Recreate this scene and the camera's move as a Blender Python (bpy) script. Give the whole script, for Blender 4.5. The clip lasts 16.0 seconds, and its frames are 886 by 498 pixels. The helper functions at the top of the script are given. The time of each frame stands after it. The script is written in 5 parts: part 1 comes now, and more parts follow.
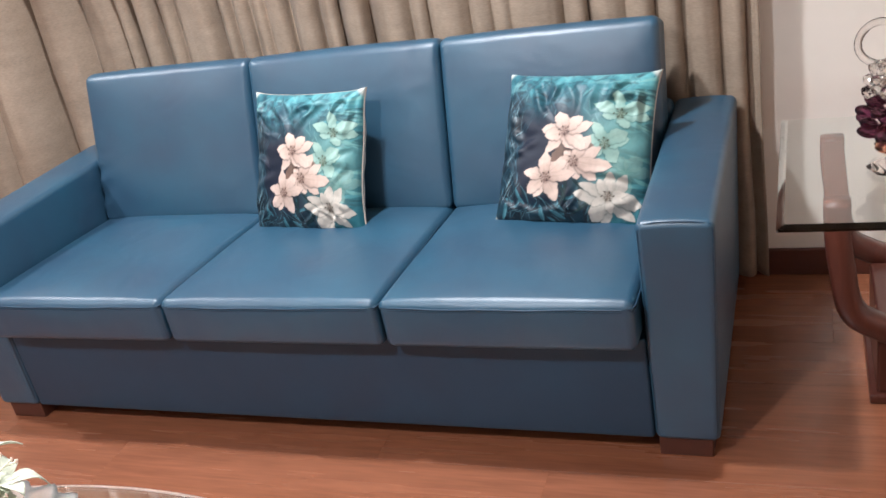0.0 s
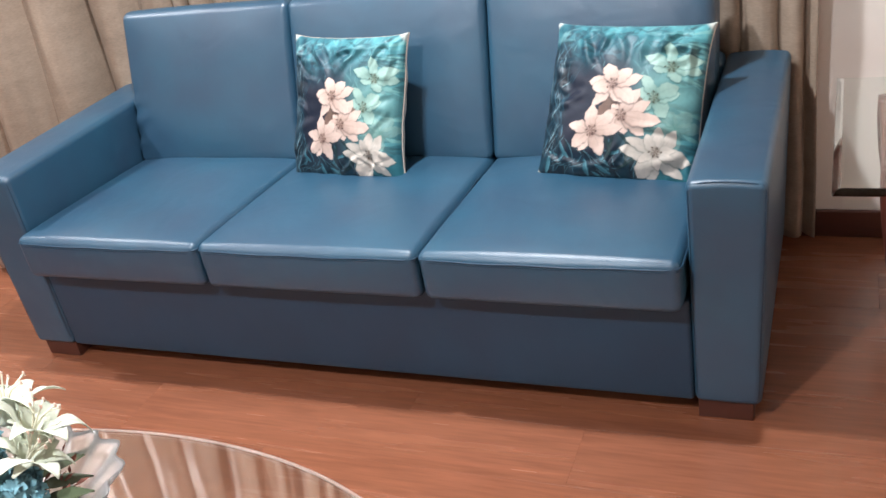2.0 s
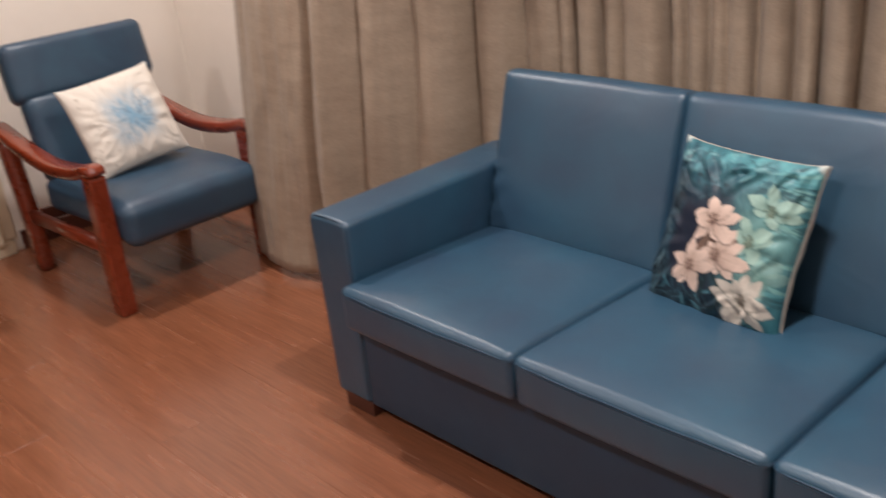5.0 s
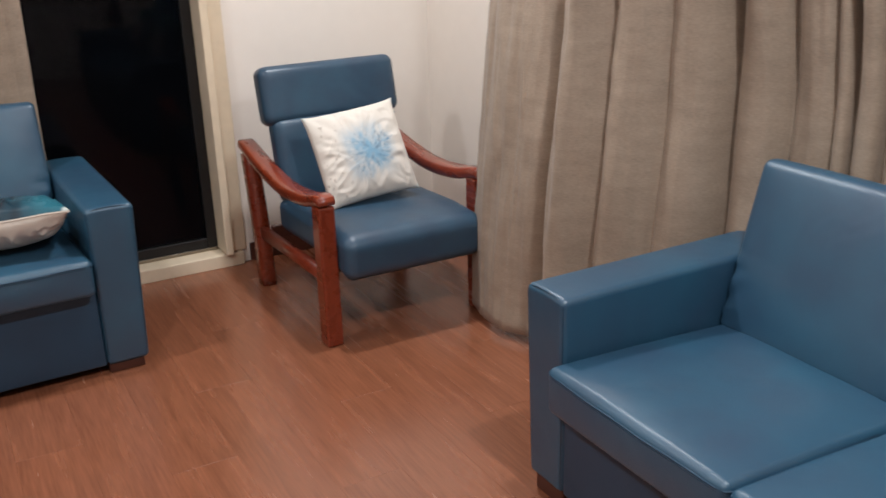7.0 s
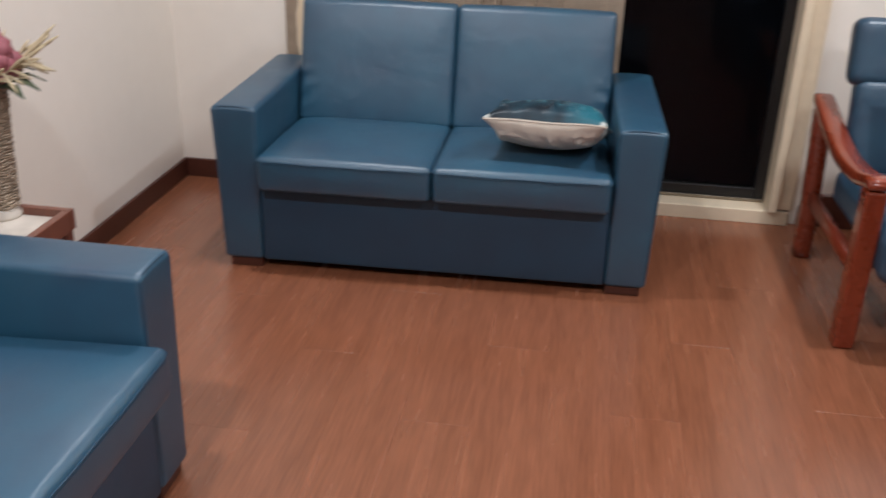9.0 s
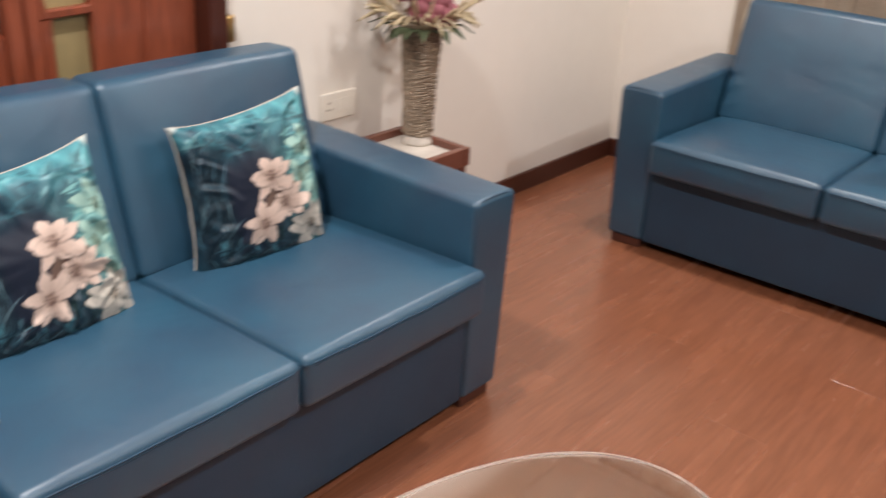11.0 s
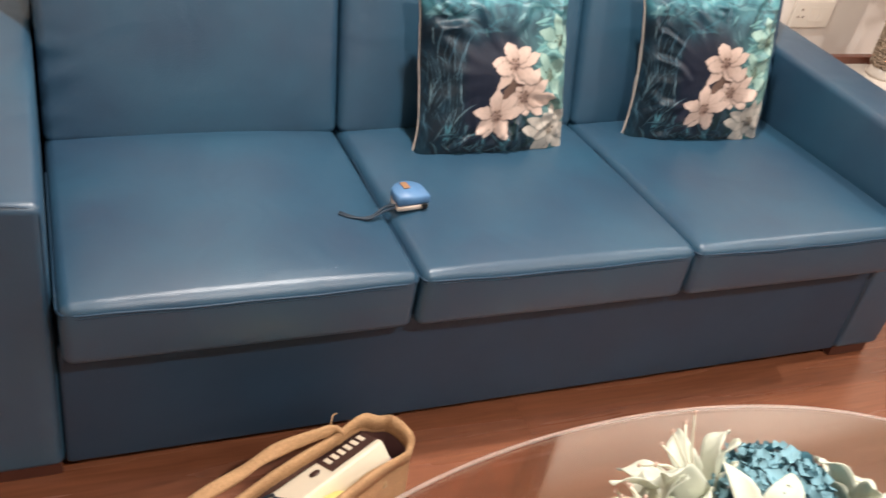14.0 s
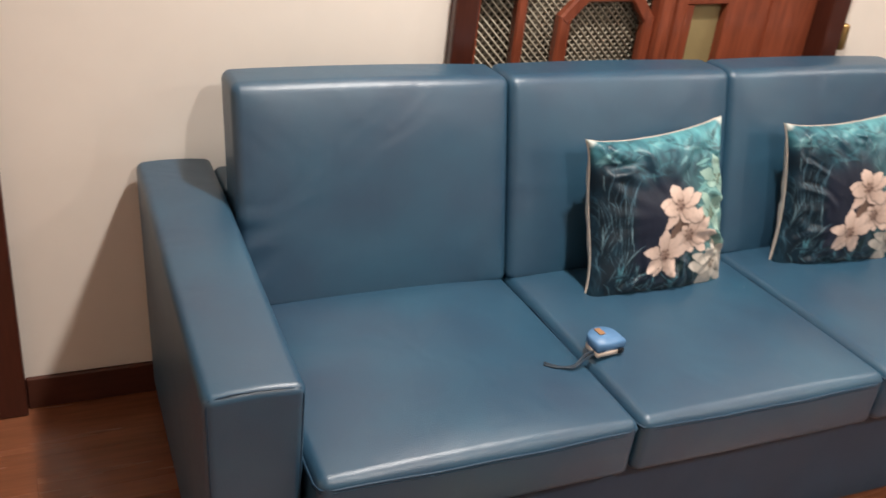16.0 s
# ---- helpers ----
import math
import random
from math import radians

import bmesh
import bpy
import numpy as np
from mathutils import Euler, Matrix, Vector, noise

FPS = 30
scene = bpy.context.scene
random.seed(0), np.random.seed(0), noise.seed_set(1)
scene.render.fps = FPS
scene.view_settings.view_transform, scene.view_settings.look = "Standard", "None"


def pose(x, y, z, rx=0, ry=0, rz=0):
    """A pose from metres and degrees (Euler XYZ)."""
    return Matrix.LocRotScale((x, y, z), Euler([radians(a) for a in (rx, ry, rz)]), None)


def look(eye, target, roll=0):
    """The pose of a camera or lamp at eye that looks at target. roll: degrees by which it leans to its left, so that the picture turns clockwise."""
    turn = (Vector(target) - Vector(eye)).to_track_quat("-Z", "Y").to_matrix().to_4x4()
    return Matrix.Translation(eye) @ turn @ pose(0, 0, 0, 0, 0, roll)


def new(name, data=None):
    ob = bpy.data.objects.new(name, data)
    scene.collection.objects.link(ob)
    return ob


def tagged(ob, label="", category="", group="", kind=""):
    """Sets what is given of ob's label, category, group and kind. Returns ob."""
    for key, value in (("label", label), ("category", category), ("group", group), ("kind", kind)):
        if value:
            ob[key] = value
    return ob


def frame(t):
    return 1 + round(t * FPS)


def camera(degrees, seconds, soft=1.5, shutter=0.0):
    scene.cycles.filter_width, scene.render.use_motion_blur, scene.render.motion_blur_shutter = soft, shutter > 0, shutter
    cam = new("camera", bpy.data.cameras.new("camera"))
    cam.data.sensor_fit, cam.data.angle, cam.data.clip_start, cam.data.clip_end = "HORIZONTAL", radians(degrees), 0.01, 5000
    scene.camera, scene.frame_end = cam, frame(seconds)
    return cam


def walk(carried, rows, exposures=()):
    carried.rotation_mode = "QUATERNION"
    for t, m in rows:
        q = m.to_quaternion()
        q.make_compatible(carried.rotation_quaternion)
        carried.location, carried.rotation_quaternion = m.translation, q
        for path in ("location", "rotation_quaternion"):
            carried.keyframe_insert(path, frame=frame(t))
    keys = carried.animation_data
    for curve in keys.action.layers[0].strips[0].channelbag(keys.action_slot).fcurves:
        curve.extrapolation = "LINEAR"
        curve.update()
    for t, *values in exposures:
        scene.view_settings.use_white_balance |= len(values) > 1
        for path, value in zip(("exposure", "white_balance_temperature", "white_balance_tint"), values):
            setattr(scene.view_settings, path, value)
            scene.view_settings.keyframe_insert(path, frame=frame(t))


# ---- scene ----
import itertools

cam = camera(50.11, 16.0, shutter=0.5)
PATH = [
    (0, (1.2526, -1.7059, 1.4442), (0.5313, -0.0420, 0.6008), -11.42),
    (0.5, (1.2643, -1.7191, 1.4666), (0.5520, -0.0559, 0.6143), -11.11),
    (1, (1.2513, -1.6894, 1.4654), (0.5111, 0.0280, 0.7563), -10.06),
    (1.5, (1.2199, -1.7014, 1.4560), (0.4732, -0.0294, 0.6517), -9.89),
    (2, (1.2021, -1.6796, 1.4515), (0.4348, -0.0884, 0.5136), -10.74),
    (2.5, (1.1700, -1.6346, 1.4664), (0.3784, -0.0404, 0.5542), -9.81),
    (3, (1.1072, -1.5813, 1.4710), (0.2903, 0.0343, 0.6209), -8.71),
    (3.5, (1.0350, -1.5200, 1.4746), (0.2064, 0.0934, 0.6319), -7.90),
    (4, (0.9746, -1.4367, 1.4784), (-0.0483, 0.0627, 0.6383), -7.65),
    (4.5, (0.9560, -1.3491, 1.5022), (-0.2282, 0.0352, 0.6767), -5.69),
    (5, (0.9596, -1.3030, 1.4973), (-0.3976, -0.0676, 0.7023), -5.83),
    (5.2, (0.9587, -1.2926, 1.5147), (-0.4684, -0.1007, 0.7779), -6.02),
    (7.3, (0.7791, -1.1901, 1.5216), (-0.8952, -0.3384, 0.8349), 0.08),
    (7.5, (0.7551, -1.1671, 1.5183), (-0.9430, -0.3606, 0.8356), 1.54),
    (8, (0.6805, -1.0919, 1.5113), (-1.1077, -0.6372, 0.7396), 0.20),
    (8.5, (0.6663, -1.0129, 1.5153), (-1.1655, -0.9569, 0.7146), 0.64),
    (8.7, (0.6655, -0.9881, 1.5146), (-1.1611, -1.0730, 0.7043), 1.32),
    (10.8, (0.6564, -0.5692, 1.4806), (-0.8287, -1.6147, 0.6430), 1.71),
    (11, (0.6697, -0.5613, 1.4683), (-0.7405, -1.7016, 0.6249), 3.46),
    (11.5, (0.6796, -0.5223, 1.4745), (-0.5283, -1.8254, 0.5563), 6.89),
    (12, (0.7064, -0.5171, 1.4674), (-0.3620, -1.8674, 0.4500), 11.46),
    (12.5, (0.7234, -0.5111, 1.4674), (-0.2763, -1.8806, 0.4067), 13.47),
    (13, (0.7344, -0.5125, 1.4649), (-0.1960, -1.9136, 0.3826), 14.04),
    (13.5, (0.7519, -0.5258, 1.4531), (-0.1253, -1.9479, 0.3540), 14.75),
    (14, (0.7792, -0.5593, 1.4414), (0.0243, -2.0314, 0.3175), 11.24),
    (14.5, (0.8327, -0.5899, 1.4426), (0.1347, -2.0747, 0.2987), 11.00),
    (15, (0.9185, -0.6327, 1.4467), (0.3027, -2.1425, 0.2886), 10.36),
    (15.5, (1.0536, -0.6739, 1.4761), (0.4073, -2.3268, 0.5541), 7.55),
    (16, (1.1387, -0.7031, 1.4909), (0.3762, -2.2977, 0.5552), 6.81),
]
EXPOSURE = [(0, 0.21, 5700, 9), (1.0, 0.27, 5700, 9), (3.0, 0.29, 5750, 9), (3.6, 0.14, 5950, 10), (4.4, -0.48, 6350, 15), (5.2, -0.57, 6450, 16), (7.3, -0.44, 5700, 8), (8.0, -0.33, 5650, 8), (8.7, -0.48, 5650, 8), (10.8, -0.26, 6050, 10), (12.0, -0.08, 6350, 11), (13.0, -0.16, 6450, 11), (14.0, -0.06, 6450, 12), (15.0, -0.02, 6500, 12), (15.5, -0.10, 6550, 11), (16.0, -0.23, 6550, 11)]
walk(cam, [(t, look(eye, target, roll)) for t, eye, target, roll in PATH], EXPOSURE)

# ---- world, lamps ----
world = bpy.data.worlds.new("night")
scene.world = world
world.use_nodes = True
world.node_tree.nodes["Background"].inputs[0].default_value = (0.004, 0.004, 0.005, 1)
world.node_tree.nodes["Background"].inputs[1].default_value = 0.35

CEIL = 2.70
LAMPS = [(0.11, 0.08), (-2.15, 0.20), (0.07, -1.93), (-2.20, -1.75)]
LAMP_RGB = (1.0, 0.94, 0.88)
LAMP_W = [47.0, 38.0, 51.0, 30.0]
for (lx, ly), watts in zip(LAMPS, LAMP_W):
    ld = bpy.data.lights.new("downlight_lamp", "AREA")
    ld.shape, ld.size, ld.energy, ld.color = "DISK", 0.12, watts, LAMP_RGB
    ld.spread = math.radians(162)
    new("downlight_lamp", ld).matrix_world = pose(lx, ly, CEIL - 0.035)

# ---- materials ----


def lin(r, g, b):
    """Linear colour from 8-bit sRGB."""
    return tuple(((c / 255 + 0.055) / 1.055) ** 2.4 if c > 10 else c / 3294.6 for c in (r, g, b))


def material(name, base, rough=0.5, metal=0.0, grain=60.0, vary=0.08, patch=3.0, stretch=(1, 1, 1), bump=0.05, bump_scale=None,
             rough_vary=0.08, per_object=0.0, coat=0.0, sheen=0.0, spec=0.5, dark=None, detail=4.0, dents=0.0):
    """A surface with colour variation at two scales, uneven gloss and fine relief."""
    m = bpy.data.materials.new(name)
    m.use_nodes = True
    nt = m.node_tree
    n, link = nt.nodes, nt.links.new
    bsdf = n["Principled BSDF"]
    tc, mp = n.new("ShaderNodeTexCoord"), n.new("ShaderNodeMapping")
    mp.inputs["Scale"].default_value = stretch
    link(tc.outputs["Object"], mp.inputs["Vector"])
    source = mp.outputs["Vector"]
    if per_object:
        info, add = n.new("ShaderNodeObjectInfo"), n.new("ShaderNodeVectorMath")
        add.operation = "MULTIPLY_ADD"
        link(info.outputs["Random"], add.inputs[0])
        add.inputs[1].default_value = (37.0, 17.0, 29.0)
        link(source, add.inputs[2])
        source = add.outputs[0]
    fine, wide = n.new("ShaderNodeTexNoise"), n.new("ShaderNodeTexNoise")
    fine.inputs["Scale"].default_value, fine.inputs["Detail"].default_value = grain, detail
    wide.inputs["Scale"].default_value, wide.inputs["Detail"].default_value = patch, 3.0
    link(source, fine.inputs["Vector"])
    link(source, wide.inputs["Vector"])
    d = dark or tuple(c * 0.45 for c in base)
    ramp = n.new("ShaderNodeValToRGB")
    ramp.color_ramp.elements[0].position, ramp.color_ramp.elements[1].position = 0.30, 0.72
    lo = tuple(b + (k - b) * min(1, vary * 2.2) for b, k in zip(base, d))
    hi = tuple(min(1, b * (1 + vary * 0.8)) for b in base)
    ramp.color_ramp.elements[0].color, ramp.color_ramp.elements[1].color = (*lo, 1), (*hi, 1)
    mix = n.new("ShaderNodeMath")
    mix.operation = "MULTIPLY_ADD"
    link(fine.outputs["Fac"], mix.inputs[0])
    mix.inputs[1].default_value = 0.55
    half = n.new("ShaderNodeMath")
    half.operation = "MULTIPLY"
    link(wide.outputs["Fac"], half.inputs[0])
    half.inputs[1].default_value = 0.45
    link(half.outputs[0], mix.inputs[2])
    link(mix.outputs[0], ramp.inputs["Fac"])
    colour = ramp.outputs["Color"]
    if per_object:
        hsv, rng = n.new("ShaderNodeHueSaturation"), n.new("ShaderNodeMapRange")
        rng.inputs["To Min"].default_value, rng.inputs["To Max"].default_value = 1 - per_object, 1 + per_object
        link(info.outputs["Random"], rng.inputs["Value"])
        link(rng.outputs["Result"], hsv.inputs["Value"])
        link(colour, hsv.inputs["Color"])
        colour = hsv.outputs["Color"]
    link(colour, bsdf.inputs["Base Color"])
    rr = n.new("ShaderNodeMapRange")
    rr.inputs["To Min"].default_value, rr.inputs["To Max"].default_value = max(0.02, rough - rough_vary), min(1, rough + rough_vary)
    link(wide.outputs["Fac"], rr.inputs["Value"])
    link(rr.outputs["Result"], bsdf.inputs["Roughness"])
    bsdf.inputs["Metallic"].default_value = metal
    bsdf.inputs["Coat Weight"].default_value = coat
    bsdf.inputs["Coat Roughness"].default_value = 0.12
    bsdf.inputs["Sheen Weight"].default_value = sheen
    bsdf.inputs["Specular IOR Level"].default_value = spec
    if bump:
        relief, b = n.new("ShaderNodeTexNoise"), n.new("ShaderNodeBump")
        relief.inputs["Scale"].default_value, relief.inputs["Detail"].default_value = bump_scale or grain * 2, 3.0
        link(source, relief.inputs["Vector"])
        b.inputs["Strength"].default_value, b.inputs["Distance"].default_value = bump, 0.004
        link(relief.outputs["Fac"], b.inputs["Height"])
        if dents:
            soft, b2 = n.new("ShaderNodeTexNoise"), n.new("ShaderNodeBump")
            soft.inputs["Scale"].default_value, soft.inputs["Detail"].default_value, soft.inputs["Distortion"].default_value = 6.0, 2.0, 0.6
            link(source, soft.inputs["Vector"])
            b2.inputs["Strength"].default_value, b2.inputs["Distance"].default_value = dents, 0.012
            link(soft.outputs["Fac"], b2.inputs["Height"])
            link(b.outputs["Normal"], b2.inputs["Normal"])
            b = b2
        link(b.outputs["Normal"], bsdf.inputs["Normal"])
    return m


def glass(name, tint=(1, 1, 1), rough=0.0, ior=1.45):
    m = bpy.data.materials.new(name)
    m.use_nodes = True
    bsdf = m.node_tree.nodes["Principled BSDF"]
    bsdf.inputs["Base Color"].default_value = (*tint, 1)
    bsdf.inputs["Transmission Weight"].default_value = 1.0
    bsdf.inputs["Roughness"].default_value = rough
    bsdf.inputs["IOR"].default_value = ior
    return m


def printed(name, rough=0.42, sheen=0.3):
    """Printed cloth: the colours of the print lie on the mesh; weave and small creases on top."""
    m = bpy.data.materials.new(name)
    m.use_nodes = True
    n, link = m.node_tree.nodes, m.node_tree.links.new
    bsdf = n["Principled BSDF"]
    att = n.new("ShaderNodeVertexColor")
    att.layer_name = "print"
    link(att.outputs["Color"], bsdf.inputs["Base Color"])
    tc, weave, crease, b = n.new("ShaderNodeTexCoord"), n.new("ShaderNodeTexNoise"), n.new("ShaderNodeTexNoise"), n.new("ShaderNodeBump")
    weave.inputs["Scale"].default_value = 420
    crease.inputs["Scale"].default_value, crease.inputs["Detail"].default_value, crease.inputs["Distortion"].default_value = 16, 3, 1.2
    mix = n.new("ShaderNodeMath")
    mix.operation = "MULTIPLY_ADD"
    mix.inputs[1].default_value = 0.12
    for t in (weave, crease):
        link(tc.outputs["Object"], t.inputs["Vector"])
    link(weave.outputs["Fac"], mix.inputs[0])
    link(crease.outputs["Fac"], mix.inputs[2])
    link(mix.outputs[0], b.inputs["Height"])
    b.inputs["Strength"].default_value, b.inputs["Distance"].default_value = 0.34, 0.006
    link(b.outputs["Normal"], bsdf.inputs["Normal"])
    bsdf.inputs["Roughness"].default_value, bsdf.inputs["Sheen Weight"].default_value = rough, sheen
    bsdf.inputs["Specular IOR Level"].default_value = 0.38
    return m


LEATHER = material("blue_leatherette", lin(37, 78, 99), 0.40, grain=6, vary=0.28, patch=1.2, bump=0.14, bump_scale=420, rough_vary=0.08, spec=0.85, dark=lin(46, 60, 84), dents=0.35)
# Darker copy of LEATHER: shade under the seat overhang put into its colour.
SHADED_LEATHER = material("shaded_blue_leatherette", lin(33, 62, 84), 0.50, grain=7, vary=0.16, patch=1.4, bump=0.14, bump_scale=380, rough_vary=0.08, spec=0.5, dark=lin(34, 44, 60), dents=0.3)
SEAM = material("blue_seam", lin(30, 60, 82), 0.5, grain=40, vary=0.1, bump=0.05)
CHAIR_LEATHER = material("chair_leatherette", lin(46, 72, 90), 0.38, grain=14, vary=0.25, patch=5, bump=0.10, bump_scale=420, dark=lin(48, 58, 78), dents=0.3)
FLOOR_WOOD = material("laminate_floor", lin(138, 86, 60), 0.26, grain=9, vary=0.22, patch=1.6, stretch=(0.9, 13, 13), bump=0.03, bump_scale=60, per_object=0.045, dark=lin(84, 48, 32), detail=8.0, rough_vary=0.07, spec=0.75)
STAND_WOOD = material("brown_stand_wood", lin(116, 70, 54), 0.36, grain=18, vary=0.2, patch=3, stretch=(6, 6, 0.7), bump=0.05, coat=0.2, dark=lin(74, 40, 30))
DARK_WOOD = material("dark_red_wood", lin(72, 35, 25), 0.34, grain=18, vary=0.25, patch=3, stretch=(6, 6, 0.7), bump=0.05, coat=0.25, dark=lin(48, 20, 14))
SKIRT_WOOD = material("skirting_wood", lin(82, 44, 32), 0.4, grain=18, vary=0.2, patch=3, stretch=(0.7, 6, 6), bump=0.04, dark=lin(46, 24, 18))
CHAIR_WOOD = material("lacquered_red_wood", lin(128, 52, 28), 0.28, grain=22, vary=0.22, patch=4, stretch=(1, 5, 5), bump=0.03, coat=0.4, dark=lin(76, 26, 14))
FOOT_WOOD = material("dark_foot_wood", lin(78, 42, 30), 0.45, grain=30, vary=0.2, bump=0.05)
WALL = material("cream_wall_paint", lin(238, 229, 218), 0.62, grain=14, vary=0.03, patch=0.8, bump=0.02, bump_scale=160, dark=lin(214, 200, 186))
CEIL_PAINT = material("white_ceiling_paint", lin(240, 236, 228), 0.8, grain=10, vary=0.02, bump=0.03)
CREAM = material("cream_stone", lin(226, 208, 180), 0.45, grain=20, vary=0.08, patch=4, bump=0.04)
CURTAIN = material("taupe_satin_curtain", lin(160, 142, 123), 0.55, grain=42, vary=0.20, patch=4, stretch=(2.0, 2.0, 7), bump=0.26, bump_scale=60, sheen=0.1, dark=lin(106, 92, 78), detail=6.0, rough_vary=0.1)
BLACK_METAL = material("black_aluminium", lin(34, 33, 33), 0.4, metal=0.3, grain=60, vary=0.1, bump=0.02)
RAIL_METAL = material("brushed_rail", lin(150, 140, 125), 0.35, metal=1.0, grain=80, vary=0.05, bump=0.02)
PANE = glass("window_pane", (0.9, 0.9, 0.9), 0.0, 1.17)
TABLE_GLASS = glass("clear_table_glass", (0.93, 0.975, 0.95), 0.0, 1.5)


def film_glass(name, share):
    """Glass with a thin reflecting film."""
    m = glass(name, (0.95, 0.97, 0.95), 0.0, 1.5)
    n, link = m.node_tree.nodes, m.node_tree.links.new
    gloss, mix = n.new("ShaderNodeBsdfGlossy"), n.new("ShaderNodeMixShader")
    gloss.inputs["Roughness"].default_value = 0.045
    gloss.inputs["Color"].default_value = (0.97, 0.96, 0.93, 1)
    mix.inputs["Fac"].default_value = share
    link(n["Principled BSDF"].outputs[0], mix.inputs[1])
    link(gloss.outputs[0], mix.inputs[2])
    link(mix.outputs[0], n["Material Output"].inputs["Surface"])
    return m


OVAL_GLASS = film_glass("reflecting_table_glass", 0.28)
DISH = glass("frosted_ribbed_crystal", (0.97, 0.95, 0.93), 0.28, 1.45)
DISH.node_tree.nodes["Principled BSDF"].inputs["Transmission Weight"].default_value = 0.90
CRYSTAL = glass("cut_crystal", (0.98, 0.97, 0.96), 0.04, 1.52)
PURPLE_GLASS = glass("purple_glass", lin(120, 62, 96), 0.05, 1.5)
AMBER_GLASS = glass("amber_glass", lin(226, 170, 140), 0.06, 1.5)
GLASS_EDGE = glass("polished_glass_edge", (0.96, 0.84, 0.76), 0.30, 1.5)
GLASS_EDGE.node_tree.nodes["Principled BSDF"].inputs["Transmission Weight"].default_value = 0.88
PRINT = printed("printed_satin", 0.44, 0.04)
PRINT_MATT = printed("printed_cotton", 0.75, 0.15)
PIPING = material("pale_piping", lin(196, 182, 168), 0.6, grain=200, vary=0.15, bump=0.2, bump_scale=500)
LILY = material("pale_lily_petal", lin(206, 209, 190), 0.6, grain=40, vary=0.10, patch=14, bump=0.12, bump_scale=120, sheen=0.2, dark=lin(168, 186, 158))
STAMEN = material("lily_stamen", lin(226, 222, 200), 0.6, grain=60, vary=0.1, bump=0.05)
ANTHER = material("pink_anther", lin(226, 196, 178), 0.7, grain=80, vary=0.2, bump=0.1)
HYDRANGEA = material("teal_hydrangea", lin(122, 164, 174), 0.7, grain=50, vary=0.2, patch=20, bump=0.1, dark=lin(92, 136, 150))
LEAF = material("dark_leaf", lin(74, 84, 58), 0.55, grain=40, vary=0.25, patch=10, bump=0.1)
DRY = material("dry_filler", lin(122, 74, 58), 0.8, grain=60, vary=0.3, bump=0.15)
JUTE = material("tan_jute", lin(178, 140, 100), 0.85, grain=170, vary=0.25, patch=9, stretch=(1, 1, 2.2), bump=0.5, bump_scale=320, dark=lin(120, 86, 56))
BAG_LINING = material("dark_bag_lining", lin(74, 44, 36), 0.85, grain=60, vary=0.2, bump=0.1)
PAPER = material("cream_carton", lin(226, 214, 190), 0.55, grain=30, vary=0.05, bump=0.03)
BAND = material("dark_brown_print", lin(66, 44, 40), 0.5, grain=30, vary=0.08, bump=0.02)
GREY_PRINT = material("grey_print", lin(176, 160, 146), 0.5, grain=30, vary=0.05, bump=0.02)
MAUVE = material("mauve_wrapper", lin(148, 104, 134), 0.4, grain=40, vary=0.15, bump=0.2)
YELLOW = material("yellow_wrapper", lin(232, 214, 128), 0.4, grain=30, vary=0.1, bump=0.15)
SACK = material("clear_brown_film", lin(178, 148, 106), 0.3, grain=30, vary=0.2, bump=0.3)
TAPE_BLUE = material("light_blue_plastic", lin(92, 134, 176), 0.45, grain=60, vary=0.08, bump=0.05)
TAPE_WHITE = material("cream_plastic", lin(226, 206, 188), 0.4, grain=60, vary=0.06, bump=0.03)
ORANGE = material("brown_sticker", lin(158, 118, 84), 0.5, grain=90, vary=0.2, bump=0.03)
STRAP = material("dark_strap", lin(36, 52, 66), 0.6, grain=200, vary=0.2, bump=0.15)
VASE_WIRE = material("silver_brown_coil", lin(170, 152, 132), 0.38, metal=0.35, grain=60, vary=0.35, patch=14, bump=0.25, bump_scale=120, dark=lin(96, 80, 66))
PINK = material("pink_peony", lin(140, 82, 88), 0.65, grain=40, vary=0.25, patch=16, bump=0.15, dark=lin(122, 52, 70))
STRAW = material("dry_straw", lin(198, 180, 146), 0.8, grain=60, vary=0.25, bump=0.15)
WHITE_CLOTH = material("white_doily", lin(226, 218, 208), 0.8, grain=160, vary=0.1, bump=0.3)
PLATE = material("ivory_switch_plate", lin(236, 226, 212), 0.4, grain=40, vary=0.02, bump=0.0)
GREY_TOP = material("pale_polished_top", lin(212, 202, 190), 0.22, grain=20, vary=0.12, patch=5, bump=0.02)
WHITE_PLASTIC = material("white_switch_plastic", lin(232, 224, 214), 0.35, grain=40, vary=0.03, bump=0.01)
MESH_METAL = material("grey_mesh_wire", lin(170, 160, 142), 0.5, metal=0.2, grain=60, vary=0.15, bump=0.05)
DARK_CLOTH = material("dark_green_grey_net", lin(112, 104, 90), 0.8, grain=12, vary=0.35, patch=4, bump=0.2, dark=lin(24, 24, 22))
PALE_PANEL = material("olive_cream_panel", lin(150, 132, 92), 0.5, grain=20, vary=0.15, patch=3, bump=0.05)
DOOR_WOOD = material("door_red_wood", lin(140, 72, 48), 0.36, grain=16, vary=0.28, patch=3, stretch=(5, 5, 0.6), bump=0.05, coat=0.2, dark=lin(64, 26, 18))
BRASS = material("dull_brass", lin(178, 146, 96), 0.35, metal=0.9, grain=60, vary=0.1, bump=0.03)
TILE = material("beige_tile", lin(188, 170, 140), 0.35, grain=12, vary=0.1, patch=2, bump=0.02)

# ---- building helpers ----


def thing(name, label, category, m=None, group="", kind=""):
    ob = new(name)
    ob.empty_display_size = 0.1
    if m is not None:
        ob.matrix_world = m
    return tagged(ob, label, category, group, kind)


